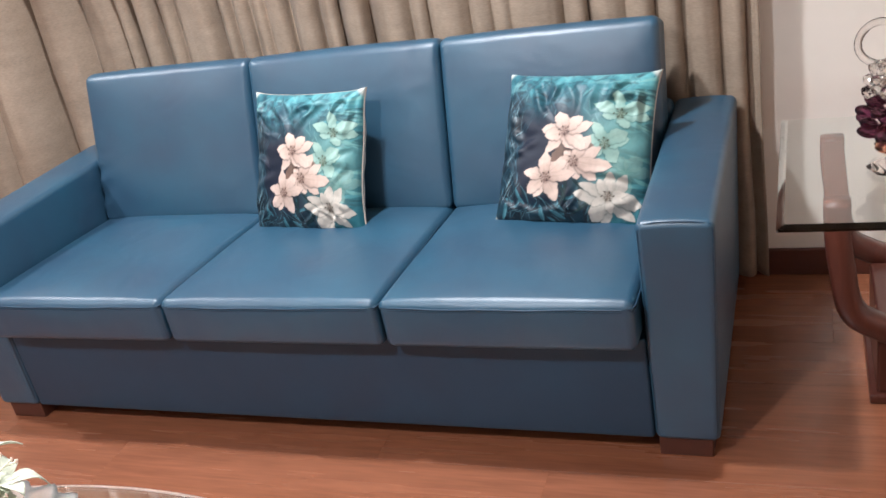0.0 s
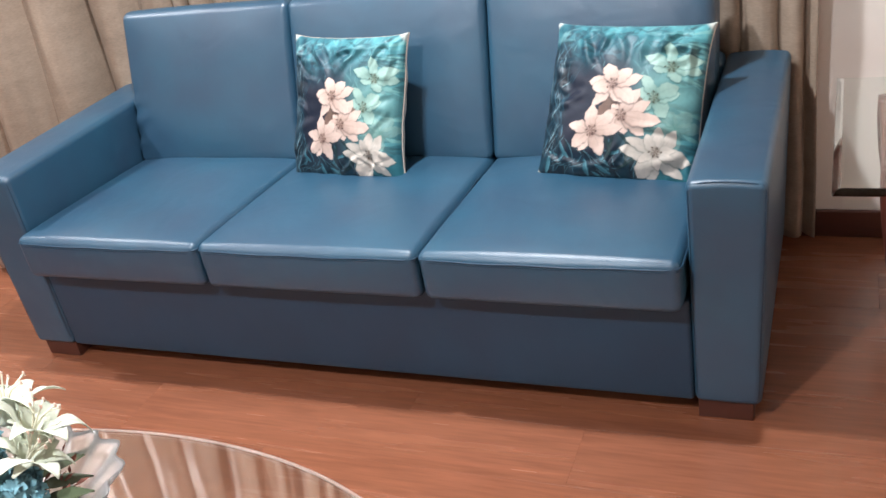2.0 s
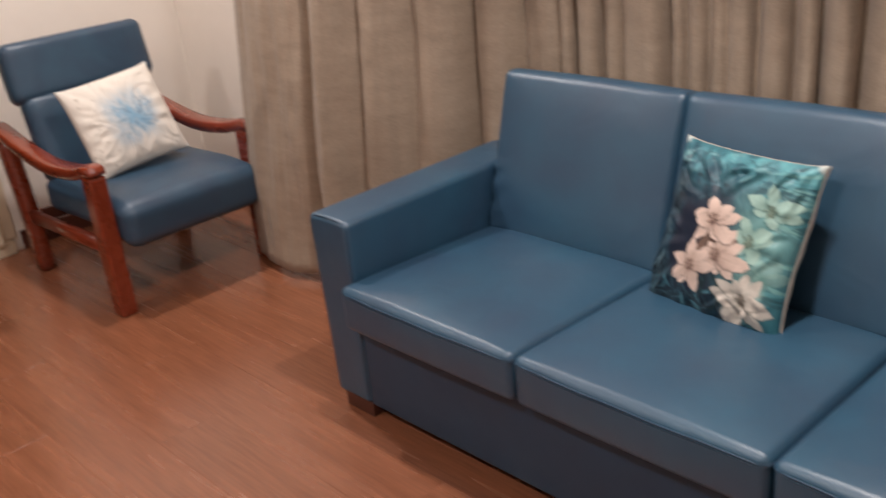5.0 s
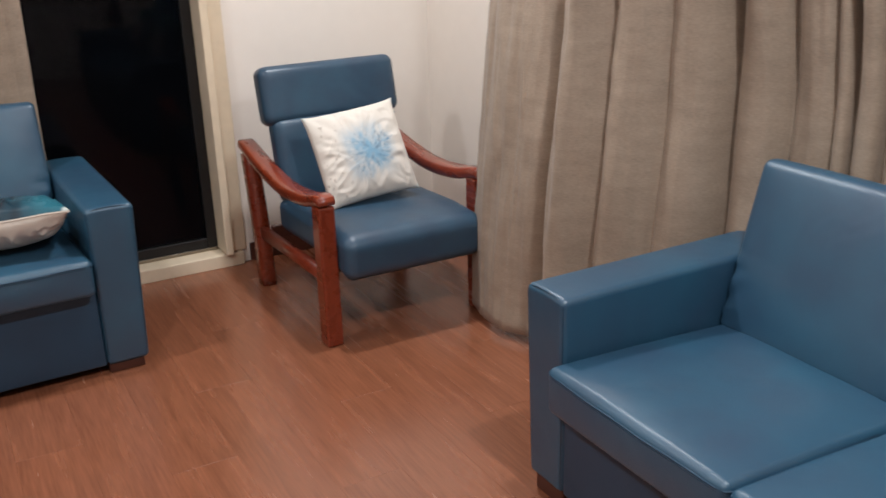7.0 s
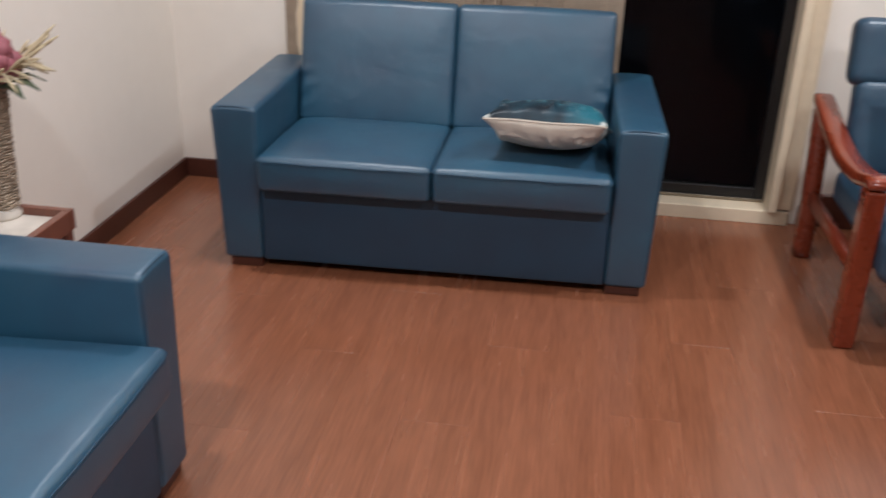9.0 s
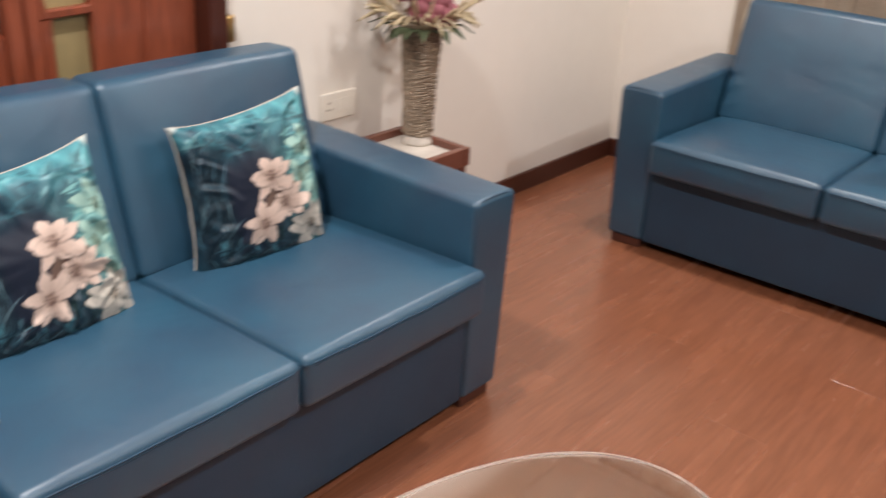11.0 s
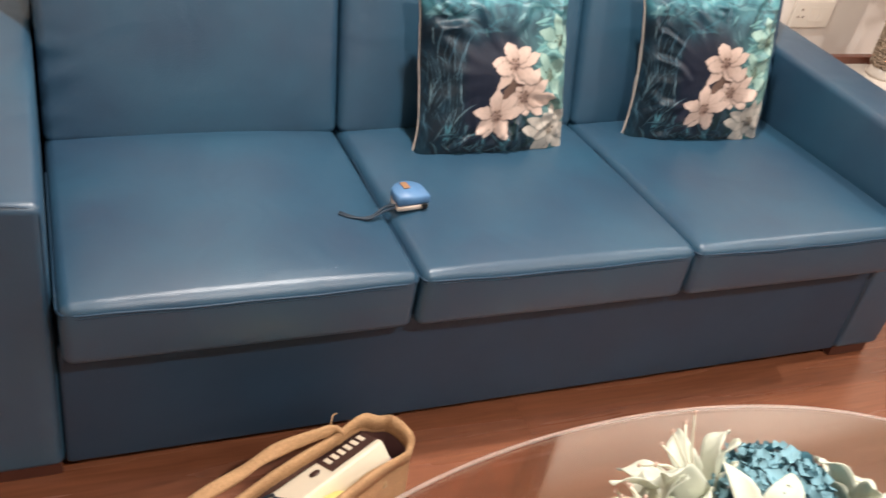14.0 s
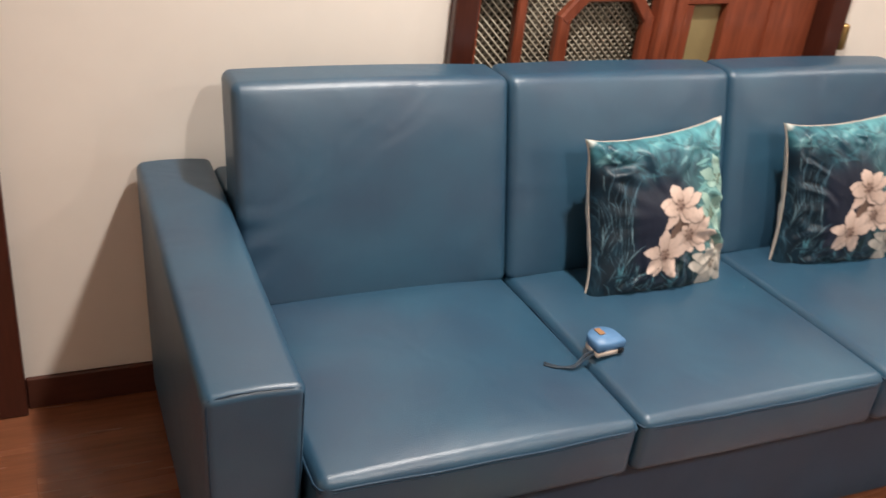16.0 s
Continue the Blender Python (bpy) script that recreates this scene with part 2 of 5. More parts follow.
def part(name, bm, mat, parent=None, label="", smooth=True):
    """Links a bmesh as one mesh object under a thing or a part."""
    me = bpy.data.meshes.new(name)
    bmesh.ops.recalc_face_normals(bm, faces=bm.faces)
    bm.to_mesh(me)
    bm.free()
    me.materials.append(mat)
    if smooth:
        for p in me.polygons:
            p.use_smooth = True
    ob = new(name, me)
    ob.parent = parent
    return tagged(ob, label)


def mesh_ob(name, verts, faces, mat, parent=None, label="", smooth=True):
    me = bpy.data.meshes.new(name)
    me.from_pydata([tuple(v) for v in verts], [], faces)
    me.materials.append(mat)
    if smooth:
        for p in me.polygons:
            p.use_smooth = True
    ob = new(name, me)
    ob.parent = parent
    return tagged(ob, label)


def frame_pose(c, u, v):
    """Pose with x along u, z nearly along v, at c."""
    u, v = Vector(u).normalized(), Vector(v)
    y = v.cross(u).normalized()
    z = u.cross(y).normalized()
    return Matrix.Translation(c) @ Matrix((u, y, z)).transposed().to_4x4()


def rbox(bm, c, size, r, seg=3, mid=4, bend=None, m=None):
    """A rounded box; bend(x, y, z, hx, hy, hz) may move the points of its skin. m: a turn about its centre."""
    h = [s / 2 for s in size]
    r = min(r, *[k * 0.98 for k in h])
    lists = []
    for k in h:
        arc = [k - r + r * math.tan(radians(45 * i / seg)) for i in range(1, seg + 1)]
        core = [-(k - r) + 2 * (k - r) * i / mid for i in range(mid + 1)]
        lists.append([-a for a in reversed(arc)] + core + arc)
    seen = {}

    def vert(p):
        key = tuple(round(a, 6) for a in p)
        if key not in seen:
            q = [max(-(k - r), min(k - r, a)) for a, k in zip(p, h)]
            d = Vector([a - b for a, b in zip(p, q)])
            p2 = Vector(q) + (d.normalized() * r if d.length > 1e-9 else d)
            if bend:
                p2 = Vector(bend(*p2, *h))
            if m:
                p2 = m @ p2
            seen[key] = bm.verts.new(p2 + Vector(c))
        return seen[key]

    for ax in range(3):
        a, b = [i for i in range(3) if i != ax]
        for side in (-h[ax], h[ax]):
            for i in range(len(lists[a]) - 1):
                for j in range(len(lists[b]) - 1):
                    quad = []
                    for di, dj in ((0, 0), (1, 0), (1, 1), (0, 1)):
                        p = [0, 0, 0]
                        p[ax], p[a], p[b] = side, lists[a][i + di], lists[b][j + dj]
                        quad.append(vert(p))
                    bm.faces.new(quad)
    return bm


def smooth01(a, b, x):
    t = max(0.0, min(1.0, (x - a) / (b - a)))
    return t * t * (3 - 2 * t)


def bevel_box(bm, c, size, r=0.004):
    return rbox(bm, c, size, r, 1, 1)


def tube(bm, pts, r, sides=8, closed=False, cap=True, flat=1.0):
    """A round (or flattened) tube along points; r a number or one radius a point."""
    pts = [Vector(p) for p in pts]
    n = len(pts)
    rs = r if isinstance(r, (list, tuple)) else [r] * n
    rings, up = [], Vector((0.013, 0.021, 1))
    for i, p in enumerate(pts):
        if closed:
            d = pts[(i + 1) % n] - pts[i - 1]
        else:
            d = pts[min(i + 1, n - 1)] - pts[max(i - 1, 0)]
        d = d.normalized() if d.length > 1e-9 else Vector((0, 0, 1))
        if abs(d.dot(up.normalized())) > 0.97:
            up = Vector((1, 0.02, 0.01))
        s = d.cross(up).normalized()
        u = s.cross(d).normalized()
        rings.append([bm.verts.new(p + (s * math.cos(2 * math.pi * k / sides) + u * flat * math.sin(2 * math.pi * k / sides)) * rs[i]) for k in range(sides)])
    for i in range(n if closed else n - 1):
        a, b = rings[i], rings[(i + 1) % n]
        for k in range(sides):
            bm.faces.new((a[k], a[(k + 1) % sides], b[(k + 1) % sides], b[k]))
    if cap and not closed:
        bm.faces.new(rings[0][::-1])
        bm.faces.new(rings[-1])
    return bm


def lathe(bm, profile, n=40, c=(0, 0, 0), wobble=None):
    """A turned shape from (radius, height) pairs."""
    rings = []
    for rr, z in profile:
        ring = []
        for k in range(n):
            a = 2 * math.pi * k / n
            q = rr * (wobble(a, z) if wobble else 1)
            ring.append(bm.verts.new((c[0] + q * math.cos(a), c[1] + q * math.sin(a), c[2] + z)))
        rings.append(ring)
    for a, b in zip(rings, rings[1:]):
        for k in range(n):
            bm.faces.new((a[k], a[(k + 1) % n], b[(k + 1) % n], b[k]))
    if profile[0][0] > 1e-4:
        bm.faces.new(rings[0][::-1])
    if profile[-1][0] > 1e-4:
        bm.faces.new(rings[-1])
    return bm


def ribbon(bm, pts, width, thick, axis):
    """A board of given width along axis that follows points: a bent wooden strip."""
    pts, axis = [Vector(p) for p in pts], Vector(axis).normalized()
    rings = []
    for i, p in enumerate(pts):
        d = (pts[min(i + 1, len(pts) - 1)] - pts[max(i - 1, 0)]).normalized()
        nrm = d.cross(axis).normalized()
        w = width[i] if isinstance(width, (list, tuple)) else width
        t = thick[i] if isinstance(thick, (list, tuple)) else thick
        e = min(w, t) * 0.18
        prof = [(-w / 2 + e, -t / 2), (w / 2 - e, -t / 2), (w / 2, -t / 2 + e), (w / 2, t / 2 - e), (w / 2 - e, t / 2), (-w / 2 + e, t / 2), (-w / 2, t / 2 - e), (-w / 2, -t / 2 + e)]
        rings.append([bm.verts.new(p + axis * a + nrm * b) for a, b in prof])
    for a, b in zip(rings, rings[1:]):
        for k in range(8):
            bm.faces.new((a[k], a[(k + 1) % 8], b[(k + 1) % 8], b[k]))
    bm.faces.new(rings[0][::-1])
    bm.faces.new(rings[-1])
    return bm


def curve_pts(ctrl, n=16):
    """A smooth line through control points."""
    c = [Vector(p) for p in ctrl]
    c = [c[0] * 2 - c[1]] + c + [c[-1] * 2 - c[-2]]
    out = []
    for i in range(1, len(c) - 2):
        for k in range(n):
            t = k / n
            a, b, d, e = c[i - 1], c[i], c[i + 1], c[i + 2]
            out.append(0.5 * ((2 * b) + (d - a) * t + (2 * a - 5 * b + 4 * d - e) * t * t + (3 * b - a - 3 * d + e) * t ** 3))
    return out + [c[-2]]


# ---- setting ----
WX, NY, SY, EX = -3.20, 0.945, -2.705, 2.60      # inner faces of the walls
T = 0.15


def wall_blocks(name, blocks, label):
    """One wall from butted blocks, each (x0, x1, y0, y1, z0, z1)."""
    bm = bmesh.new()
    for x0, x1, y0, y1, z0, z1 in blocks:
        m = Matrix.Translation(((x0 + x1) / 2, (y0 + y1) / 2, (z0 + z1) / 2)) @ Matrix.Diagonal((x1 - x0, y1 - y0, z1 - z0, 1))
        bmesh.ops.create_cube(bm, size=1, matrix=m)
    return tagged(part(name, bm, WALL, smooth=False), label, "wall", kind="structure")


wall_blocks("wall_north", [(WX - T, EX + T, NY, NY + T, 0, CEIL)], "plain cream painted wall behind the long taupe curtain")
WIN = (-2.08, -0.115, 0.06, 2.25)               # window opening: y0, y1, z0, z1
wall_blocks("wall_west", [(WX - T, WX, SY, WIN[0], 0, CEIL), (WX - T, WX, WIN[1], NY, 0, CEIL), (WX - T, WX, WIN[0], WIN[1], WIN[3], CEIL), (WX - T, WX, WIN[0], WIN[1], -0.1, WIN[2] - 0.004)],
            "cream painted wall with a wide sliding window opening")
DOOR = (-0.955, 0.235, 2.60)                    # carved door: x0, x1, top
EXIT = (1.285, 2.16, 2.10)                      # open doorway
wall_blocks("wall_south", [(WX - T, DOOR[0], SY - T, SY, 0, CEIL), (DOOR[1], EXIT[0], SY - T, SY, 0, CEIL), (EXIT[1], EX + T, SY - T, SY, 0, CEIL),
                           (DOOR[0], DOOR[1], SY - T, SY, DOOR[2], CEIL), (EXIT[0], EXIT[1], SY - T, SY, EXIT[2], CEIL)],
            "cream painted wall with a carved door and an open doorway")
wall_blocks("wall_east", [(EX, EX + T, SY, NY, 0, CEIL)], "plain cream painted wall closing the room")
bm = bmesh.new()
bmesh.ops.create_cube(bm, size=1, matrix=Matrix.Translation(((WX + EX) / 2, (SY + NY) / 2, CEIL + 0.06)) @ Matrix.Diagonal((EX - WX + 2 * T, NY - SY + 2 * T, 0.12, 1)))
tagged(part("ceiling", bm, CEIL_PAINT, smooth=False), "plain white painted ceiling with recessed downlights", "ceiling", kind="structure")


def downlight(x, y):
    d = thing("downlight", "round white recessed ceiling downlight, switched on", "ceiling light", pose(x, y, CEIL), "ceiling downlights")
    bm = bmesh.new()
    lathe(bm, [(0.070, 0.0), (0.095, 0.0), (0.095, -0.012), (0.082, -0.016), (0.070, -0.006)], 32)
    part("trim_ring", bm, WHITE_PLASTIC, d)


for lx, ly in LAMPS:
    downlight(lx, ly)


def skirting(name, x0, x1, y0, y1):
    bm = bmesh.new()
    bevel_box(bm, ((x0 + x1) / 2, (y0 + y1) / 2, 0.0425), (x1 - x0, y1 - y0, 0.085), 0.004)
    tagged(part(name, bm, SKIRT_WOOD, smooth=False), "dark brown wooden skirting board along the wall", "baseboard", kind="structure")


skirting("baseboard_south_a", WX, DOOR[0] - 0.06, SY, SY + 0.014)
skirting("baseboard_south_b", DOOR[1] + 0.06, EXIT[0] - 0.065, SY, SY + 0.014)
skirting("baseboard_west_a", WX, WX + 0.014, SY + 0.015, -2.36)
skirting("baseboard_west_b", WX, WX + 0.014, -0.02, NY - 0.015)
skirting("baseboard_north", WX, EX, NY - 0.014, NY)

# sliding window with threshold and jamb
win = thing("window_1", "sliding glass balcony window with black frame, dark night outside", "window", pose(0, 0, 0), kind="structure")
bm = bmesh.new()
bevel_box(bm, (WX - 0.075, (WIN[0] - 0.06 + WIN[1] + 0.06) / 2, 0.028), (0.21, WIN[1] - WIN[0] + 0.12, 0.064), 0.006)
part("window_sill", bm, CREAM, win, "cream stone threshold", smooth=False)
bm = bmesh.new()
for yc in (WIN[1] - 0.012, WIN[0] + 0.012):
    bevel_box(bm, (WX - 0.02, yc, 1.16), (0.17, 0.034, 2.19), 0.004)
bevel_box(bm, (WX - 0.02, (WIN[0] + WIN[1]) / 2, WIN[3] - 0.012), (0.17, WIN[1] - WIN[0] - 0.06, 0.03), 0.004)
part("jamb", bm, CREAM, win, "cream painted jamb", smooth=False)
bm = bmesh.new()
for yc, s in ((WIN[1] + 0.040, 1), (WIN[0] - 0.040, -1)):
    bevel_box(bm, (WX + 0.012, yc, 1.16), (0.024, 0.070, 2.19), 0.008)
part("architrave", bm, CREAM, win, "cream moulded surround", smooth=False)
for y0, y1, xo in ((-1.24, WIN[1] - 0.03, -0.085), (WIN[0] + 0.03, -1.19, -0.125)):
    bm = bmesh.new()
    x, z0, z1, w = WX + xo, 0.064, WIN[3] - 0.03, 0.045
    for zc in (z0 + 0.028, z1 - w / 2):
        bevel_box(bm, (x, (y0 + y1) / 2, zc), (0.035, y1 - y0 - 2 * w, 0.055 if zc < 1 else w), 0.004)
    for yc in (y0 + w / 2, y1 - w / 2):
        bevel_box(bm, (x, yc, (z0 + z1) / 2), (0.036, w, z1 - z0), 0.004)
    sash = part("window_frame", bm, BLACK_METAL, win, "black aluminium sash", smooth=False)
    bm = bmesh.new()
    bevel_box(bm, (x, (y0 + y1) / 2, (z0 + z1) / 2), (0.006, y1 - y0 - 2 * w + 0.01, z1 - z0 - 2 * w), 0.001)
    part("pane", bm, PANE, sash, smooth=False)
bm = bmesh.new()
bevel_box(bm, (WX - 0.065, (WIN[0] + WIN[1]) / 2, 0.068), (0.012, WIN[1] - WIN[0] - 0.07, 0.014), 0.002)
part("track", bm, RAIL_METAL, win, "bare metal sliding track", smooth=False)

# carved door in the south wall
door = thing("door_1", "carved red-brown wooden double door with mesh panes, closed", "door", pose(0, 0, 0), kind="structure")
bm = bmesh.new()
for x in (DOOR[0] + 0.03, DOOR[1] - 0.03):
    bevel_box(bm, (x, SY - 0.05, DOOR[2] / 2), (0.06, 0.16, DOOR[2]), 0.006)
bevel_box(bm, ((DOOR[0] + DOOR[1]) / 2, SY - 0.05, DOOR[2] - 0.03), (DOOR[1] - DOOR[0] - 0.12, 0.16, 0.06), 0.006)
part("door_frame", bm, DARK_WOOD, door, "dark brown door frame", smooth=False)
LEAF_Y = SY - 0.055


LATTICE = itertools.cycle((0.0, 0.0016, 0.0032, 0.0008, 0.0024))


def bar(bm, a, b, w=0.028, d=0.03, y=LEAF_Y):
    """A flat wooden bar from (x, z) to (x, z) in the plane of the door."""
    y += next(LATTICE)
    a, b = Vector((a[0], y, a[1])), Vector((b[0], y, b[1]))
    ribbon(bm, [a, b], d, w, (0, 1, 0))


LX0, LX1 = -0.409, DOOR[1] - 0.062              # mesh leaf
bm = bmesh.new()
bevel_box(bm, (LX1 - 0.016, LEAF_Y, 1.05), (0.032, 0.042, 2.08), 0.003)
bevel_box(bm, (LX0 + 0.022, LEAF_Y + 0.010, 1.05), (0.044, 0.060, 2.08), 0.014)
for z in (0.06, 0.50, 1.30, 2.06):
    bevel_box(bm, ((LX0 + 0.044 + LX1 - 0.032) / 2, LEAF_Y, z), (LX1 - LX0 - 0.076, 0.042, 0.07), 0.004)
leaf = part("door_leaf", bm, DOOR_WOOD, door, smooth=False)
bm = bmesh.new()
bar(bm, (0.020, 0.53), (0.024, 0.980))
bar(bm, (0.038, 0.990), (LX1 - 0.025, 0.990), 0.032)
bar(bm, (0.024, 0.975), (-0.040, 1.075))
bar(bm, (-0.101, 0.53), (-0.101, 0.925), 0.036)
bar(bm, (-0.098, 0.915), (-0.155, 0.980), 0.034)
bar(bm, (-0.145, 0.976), (-0.306, 0.980), 0.034)
bar(bm, (-0.298, 0.980), (-0.350, 0.915), 0.034)
bar(bm, (-0.350, 0.925), (-0.350, 0.53), 0.032)
bar(bm, (-0.226, 0.99), (-0.226, 1.27))
part("lattice", bm, DOOR_WOOD, leaf, smooth=False)
bm = bmesh.new()
px0, px1, pz0, pz1, st = LX0 + 0.04, LX1 - 0.02, 0.53, 1.27, 0.021
k = px0 - (pz1 - pz0)
while k < px1:
    for s in (0, 1):
        a, b = (k, pz0), (k + (pz1 - pz0), pz1)
        t0 = max(0, (px0 - a[0]) / (b[0] - a[0]))
        t1 = min(1, (px1 - a[0]) / (b[0] - a[0]))
        if t1 > t0:
            q = [(a[0] + (b[0] - a[0]) * t, a[1] + (b[1] - a[1]) * t) for t in (t0, t1)]
            if s:
                q = [(px0 + px1 - x, z) for x, z in q]
            tube(bm, [(q[0][0], LEAF_Y - 0.018 - 0.003 * s, q[0][1]), (q[1][0], LEAF_Y - 0.018 - 0.003 * s, q[1][1])], 0.0028, 4)
    k += st
part("wire_mesh", bm, MESH_METAL, leaf, "grey diamond wire mesh")
vs, fs, NX, NZ = [], [], 60, 20
for j in range(NZ + 1):
    for i in range(NX + 1):
        x, z = px0 + (px1 - px0) * i / NX, pz0 + (pz1 - pz0) * j / NZ
        vs.append((x, LEAF_Y - 0.045 + 0.008 * math.sin(x * 55 + 2 * math.sin(x * 21)) + 0.004 * math.sin(z * 9 + x * 30), z))
fs = [(j * (NX + 1) + i, j * (NX + 1) + i + 1, (j + 1) * (NX + 1) + i + 1, (j + 1) * (NX + 1) + i) for j in range(NZ) for i in range(NX)]
mesh_ob("net_curtain", vs, fs, DARK_CLOTH, leaf, "dark grey gathered net behind the mesh")
RX0, RX1 = DOOR[0] + 0.062, LX0 - 0.004         # panelled leaf
bm = bmesh.new()
bevel_box(bm, (RX1 - 0.020, LEAF_Y + 0.008, 1.05), (0.040, 0.056, 2.08), 0.014)
bevel_box(bm, ((RX0 - 0.592) / 2, LEAF_Y - 0.004, 1.05), (-0.592 - RX0, 0.040, 2.08), 0.004)
for z in (0.30, 1.75):
    bevel_box(bm, ((RX1 - 0.04 - 0.592) / 2, LEAF_Y, z), (RX1 - 0.04 + 0.592, 0.040, 0.5), 0.004)
leaf2 = part("door_leaf", bm, DOOR_WOOD, door, smooth=False)
bm = bmesh.new()
bar(bm, (-0.470, 0.55), (-0.470, 0.955), 0.034)
bar(bm, (-0.470, 0.966), (-0.606, 0.970), 0.022)
bar(bm, (-0.470, 0.960), (-0.448, 1.04))
part("lattice", bm, DOOR_WOOD, leaf2, smooth=False)
bm = bmesh.new()
bevel_box(bm, (-0.524, LEAF_Y - 0.012, 1.03), (0.132, 0.008, 0.95), 0.002)
part("panel", bm, PALE_PANEL, leaf2, "pale olive pane", smooth=False)
bm = bmesh.new()
bevel_box(bm, ((RX0 - 0.735) / 2, LEAF_Y + 0.018, 1.05), (-0.735 - RX0, 0.012, 1.96), 0.005)
part("raised_panel", bm, DOOR_WOOD, leaf2, smooth=False)
bm = bmesh.new()
for z in (2.125, 2.515):
    bevel_box(bm, ((RX0 + LX1) / 2, LEAF_Y + 0.004, z), (LX1 - RX0 - 0.004, 0.060, 0.062), 0.005)
bevel_box(bm, ((RX0 + LX1) / 2, LEAF_Y - 0.006, 2.32), (LX1 - RX0 - 0.004, 0.024, 0.326), 0.003)
part("transom", bm, DOOR_WOOD, door, "wooden panel over the door", smooth=False)
bm = bmesh.new()
bevel_box(bm, (DOOR[0] - 0.012, SY + 0.016, 0.885), (0.026, 0.030, 0.075), 0.008)
part("hinge", bm, BRASS, door, "dull brass hinge")

# open doorway and what lies behind it
way = thing("door_2", "open doorway lined with dark brown wood", "doorway", pose(0, 0, 0), kind="structure")
bm = bmesh.new()
for x in (EXIT[0] - 0.0325, EXIT[1] + 0.0325):
    bevel_box(bm, (x, SY - 0.055, 1.05), (0.064, 0.19, 2.10), 0.005)
bevel_box(bm, ((EXIT[0] + EXIT[1]) / 2, SY - 0.055, 2.13), (EXIT[1] - EXIT[0] + 0.13, 0.19, 0.06), 0.005)
part("door_frame", bm, DARK_WOOD, way, smooth=False)
bm = bmesh.new()
bevel_box(bm, ((EXIT[0] + EXIT[1]) / 2, SY - 0.075, 0.006), (EXIT[1] - EXIT[0], 0.15, 0.012), 0.003)
part("threshold", bm, TILE, way, "beige stone threshold", smooth=False)
wall_blocks("wall_passage", [(0.9, 1.0, -4.1, SY - T, 0, CEIL), (2.75, 2.85, -4.1, SY - T, 0, CEIL), (0.9, 2.85, -4.2, -4.1, 0, CEIL)], "plain wall of the passage beyond the doorway")
bm = bmesh.new()
bmesh.ops.create_cube(bm, size=1, matrix=Matrix.Translation((1.875, -3.47, -0.05)) @ Matrix.Diagonal((1.95, 1.26, 0.1, 1)))
tagged(part("floor_passage", bm, TILE, smooth=False), "beige tiled floor of the passage", "floor", kind="structure")
bm = bmesh.new()
bmesh.ops.create_cube(bm, size=1, matrix=Matrix.Translation((1.875, -3.47, CEIL + 0.05)) @ Matrix.Diagonal((1.95, 1.26, 0.1, 1)))
tagged(part("ceiling_passage", bm, CEIL_PAINT, smooth=False), "plain ceiling of the passage", "ceiling", kind="structure")

# ---- curtains ----


def curtain_mesh(name, s0, s1, place, ns, nz, top, bottom, seed, parent, pleat, amp, crease):
    """A hanging cloth: place(s, z) gives its middle plane as (along, out), folds are added outwards."""
    rnd = random.Random(seed)
    stops, s = [s0], s0
    while s < s1:
        s += pleat(s) * (rnd.choice((0.5, 0.65, 0.8, 1.0, 1.3, 1.6)) if pleat(s) < 0.2 else rnd.uniform(0.95, 1.05))
        stops.append(s)
    lift = [rnd.uniform(0.35, 1.35) for _ in stops]
    verts = []
    for j in range(nz + 1):
        z = bottom + (top - bottom) * j / nz
        for i in range(ns + 1):
            s = s0 + (s1 - s0) * i / ns
            k = max(q for q in range(len(stops)) if stops[q] <= s + 1e-9)
            k = min(k, len(stops) - 2)
            f = (s - stops[k]) / (stops[k + 1] - stops[k])
            drift = 0.25 * noise.noise((s * 1.3, z * 0.7, seed))
            f = min(1.0, max(0.0, f + 0.25 * drift * f * (1 - f)))
            skew = f ** (1.0 + 0.5 * (lift[k] - 0.85))
            wave = 2 * math.sin(math.pi * skew) ** (0.95 if stops[k + 1] - stops[k] > 0.18 else 0.62) - 1.15
            wave += 0.20 * math.sin(2 * math.pi * (s + 0.12 * drift) / 0.07) * noise.noise((s * 4, 0.3, seed))
            a = min(amp(s, z), 0.62 * (stops[k + 1] - stops[k])) * (lift[k] * (1 - f) + lift[min(k + 1, len(lift) - 1)] * f)
            out = a * wave + crease * noise.noise((s * 9, z * 2.6, seed + 3)) + 0.35 * crease * noise.noise((s * 16, z * 11, seed + 9)) + 0.30 * crease * noise.noise((s * 42, z * 2.0, seed + 5)) - 1.1 * crease * abs(noise.noise((s * 13 + z * 1.6, z * 1.5, seed + 7)))
            verts.append(place(s, z, out, a))
    faces = [(j * (ns + 1) + i, j * (ns + 1) + i + 1, (j + 1) * (ns + 1) + i + 1, (j + 1) * (ns + 1) + i) for j in range(nz) for i in range(ns)]
    ob = mesh_ob(name, verts, faces, CURTAIN, parent)
    sol = ob.modifiers.new("thickness", "SOLIDIFY")
    sol.thickness, sol.offset = 0.003, 0
    return ob


def curtain_rail(parent, a, b, label):
    bm = bmesh.new()
    tube(bm, [a, b], 0.014, 12)
    for p in (a, b):
        bmesh.ops.create_uvsphere(bm, u_segments=12, v_segments=8, radius=0.026, matrix=Matrix.Translation(p))
    part("rail", bm, RAIL_METAL, parent, label)


RAIL_Z = 2.48


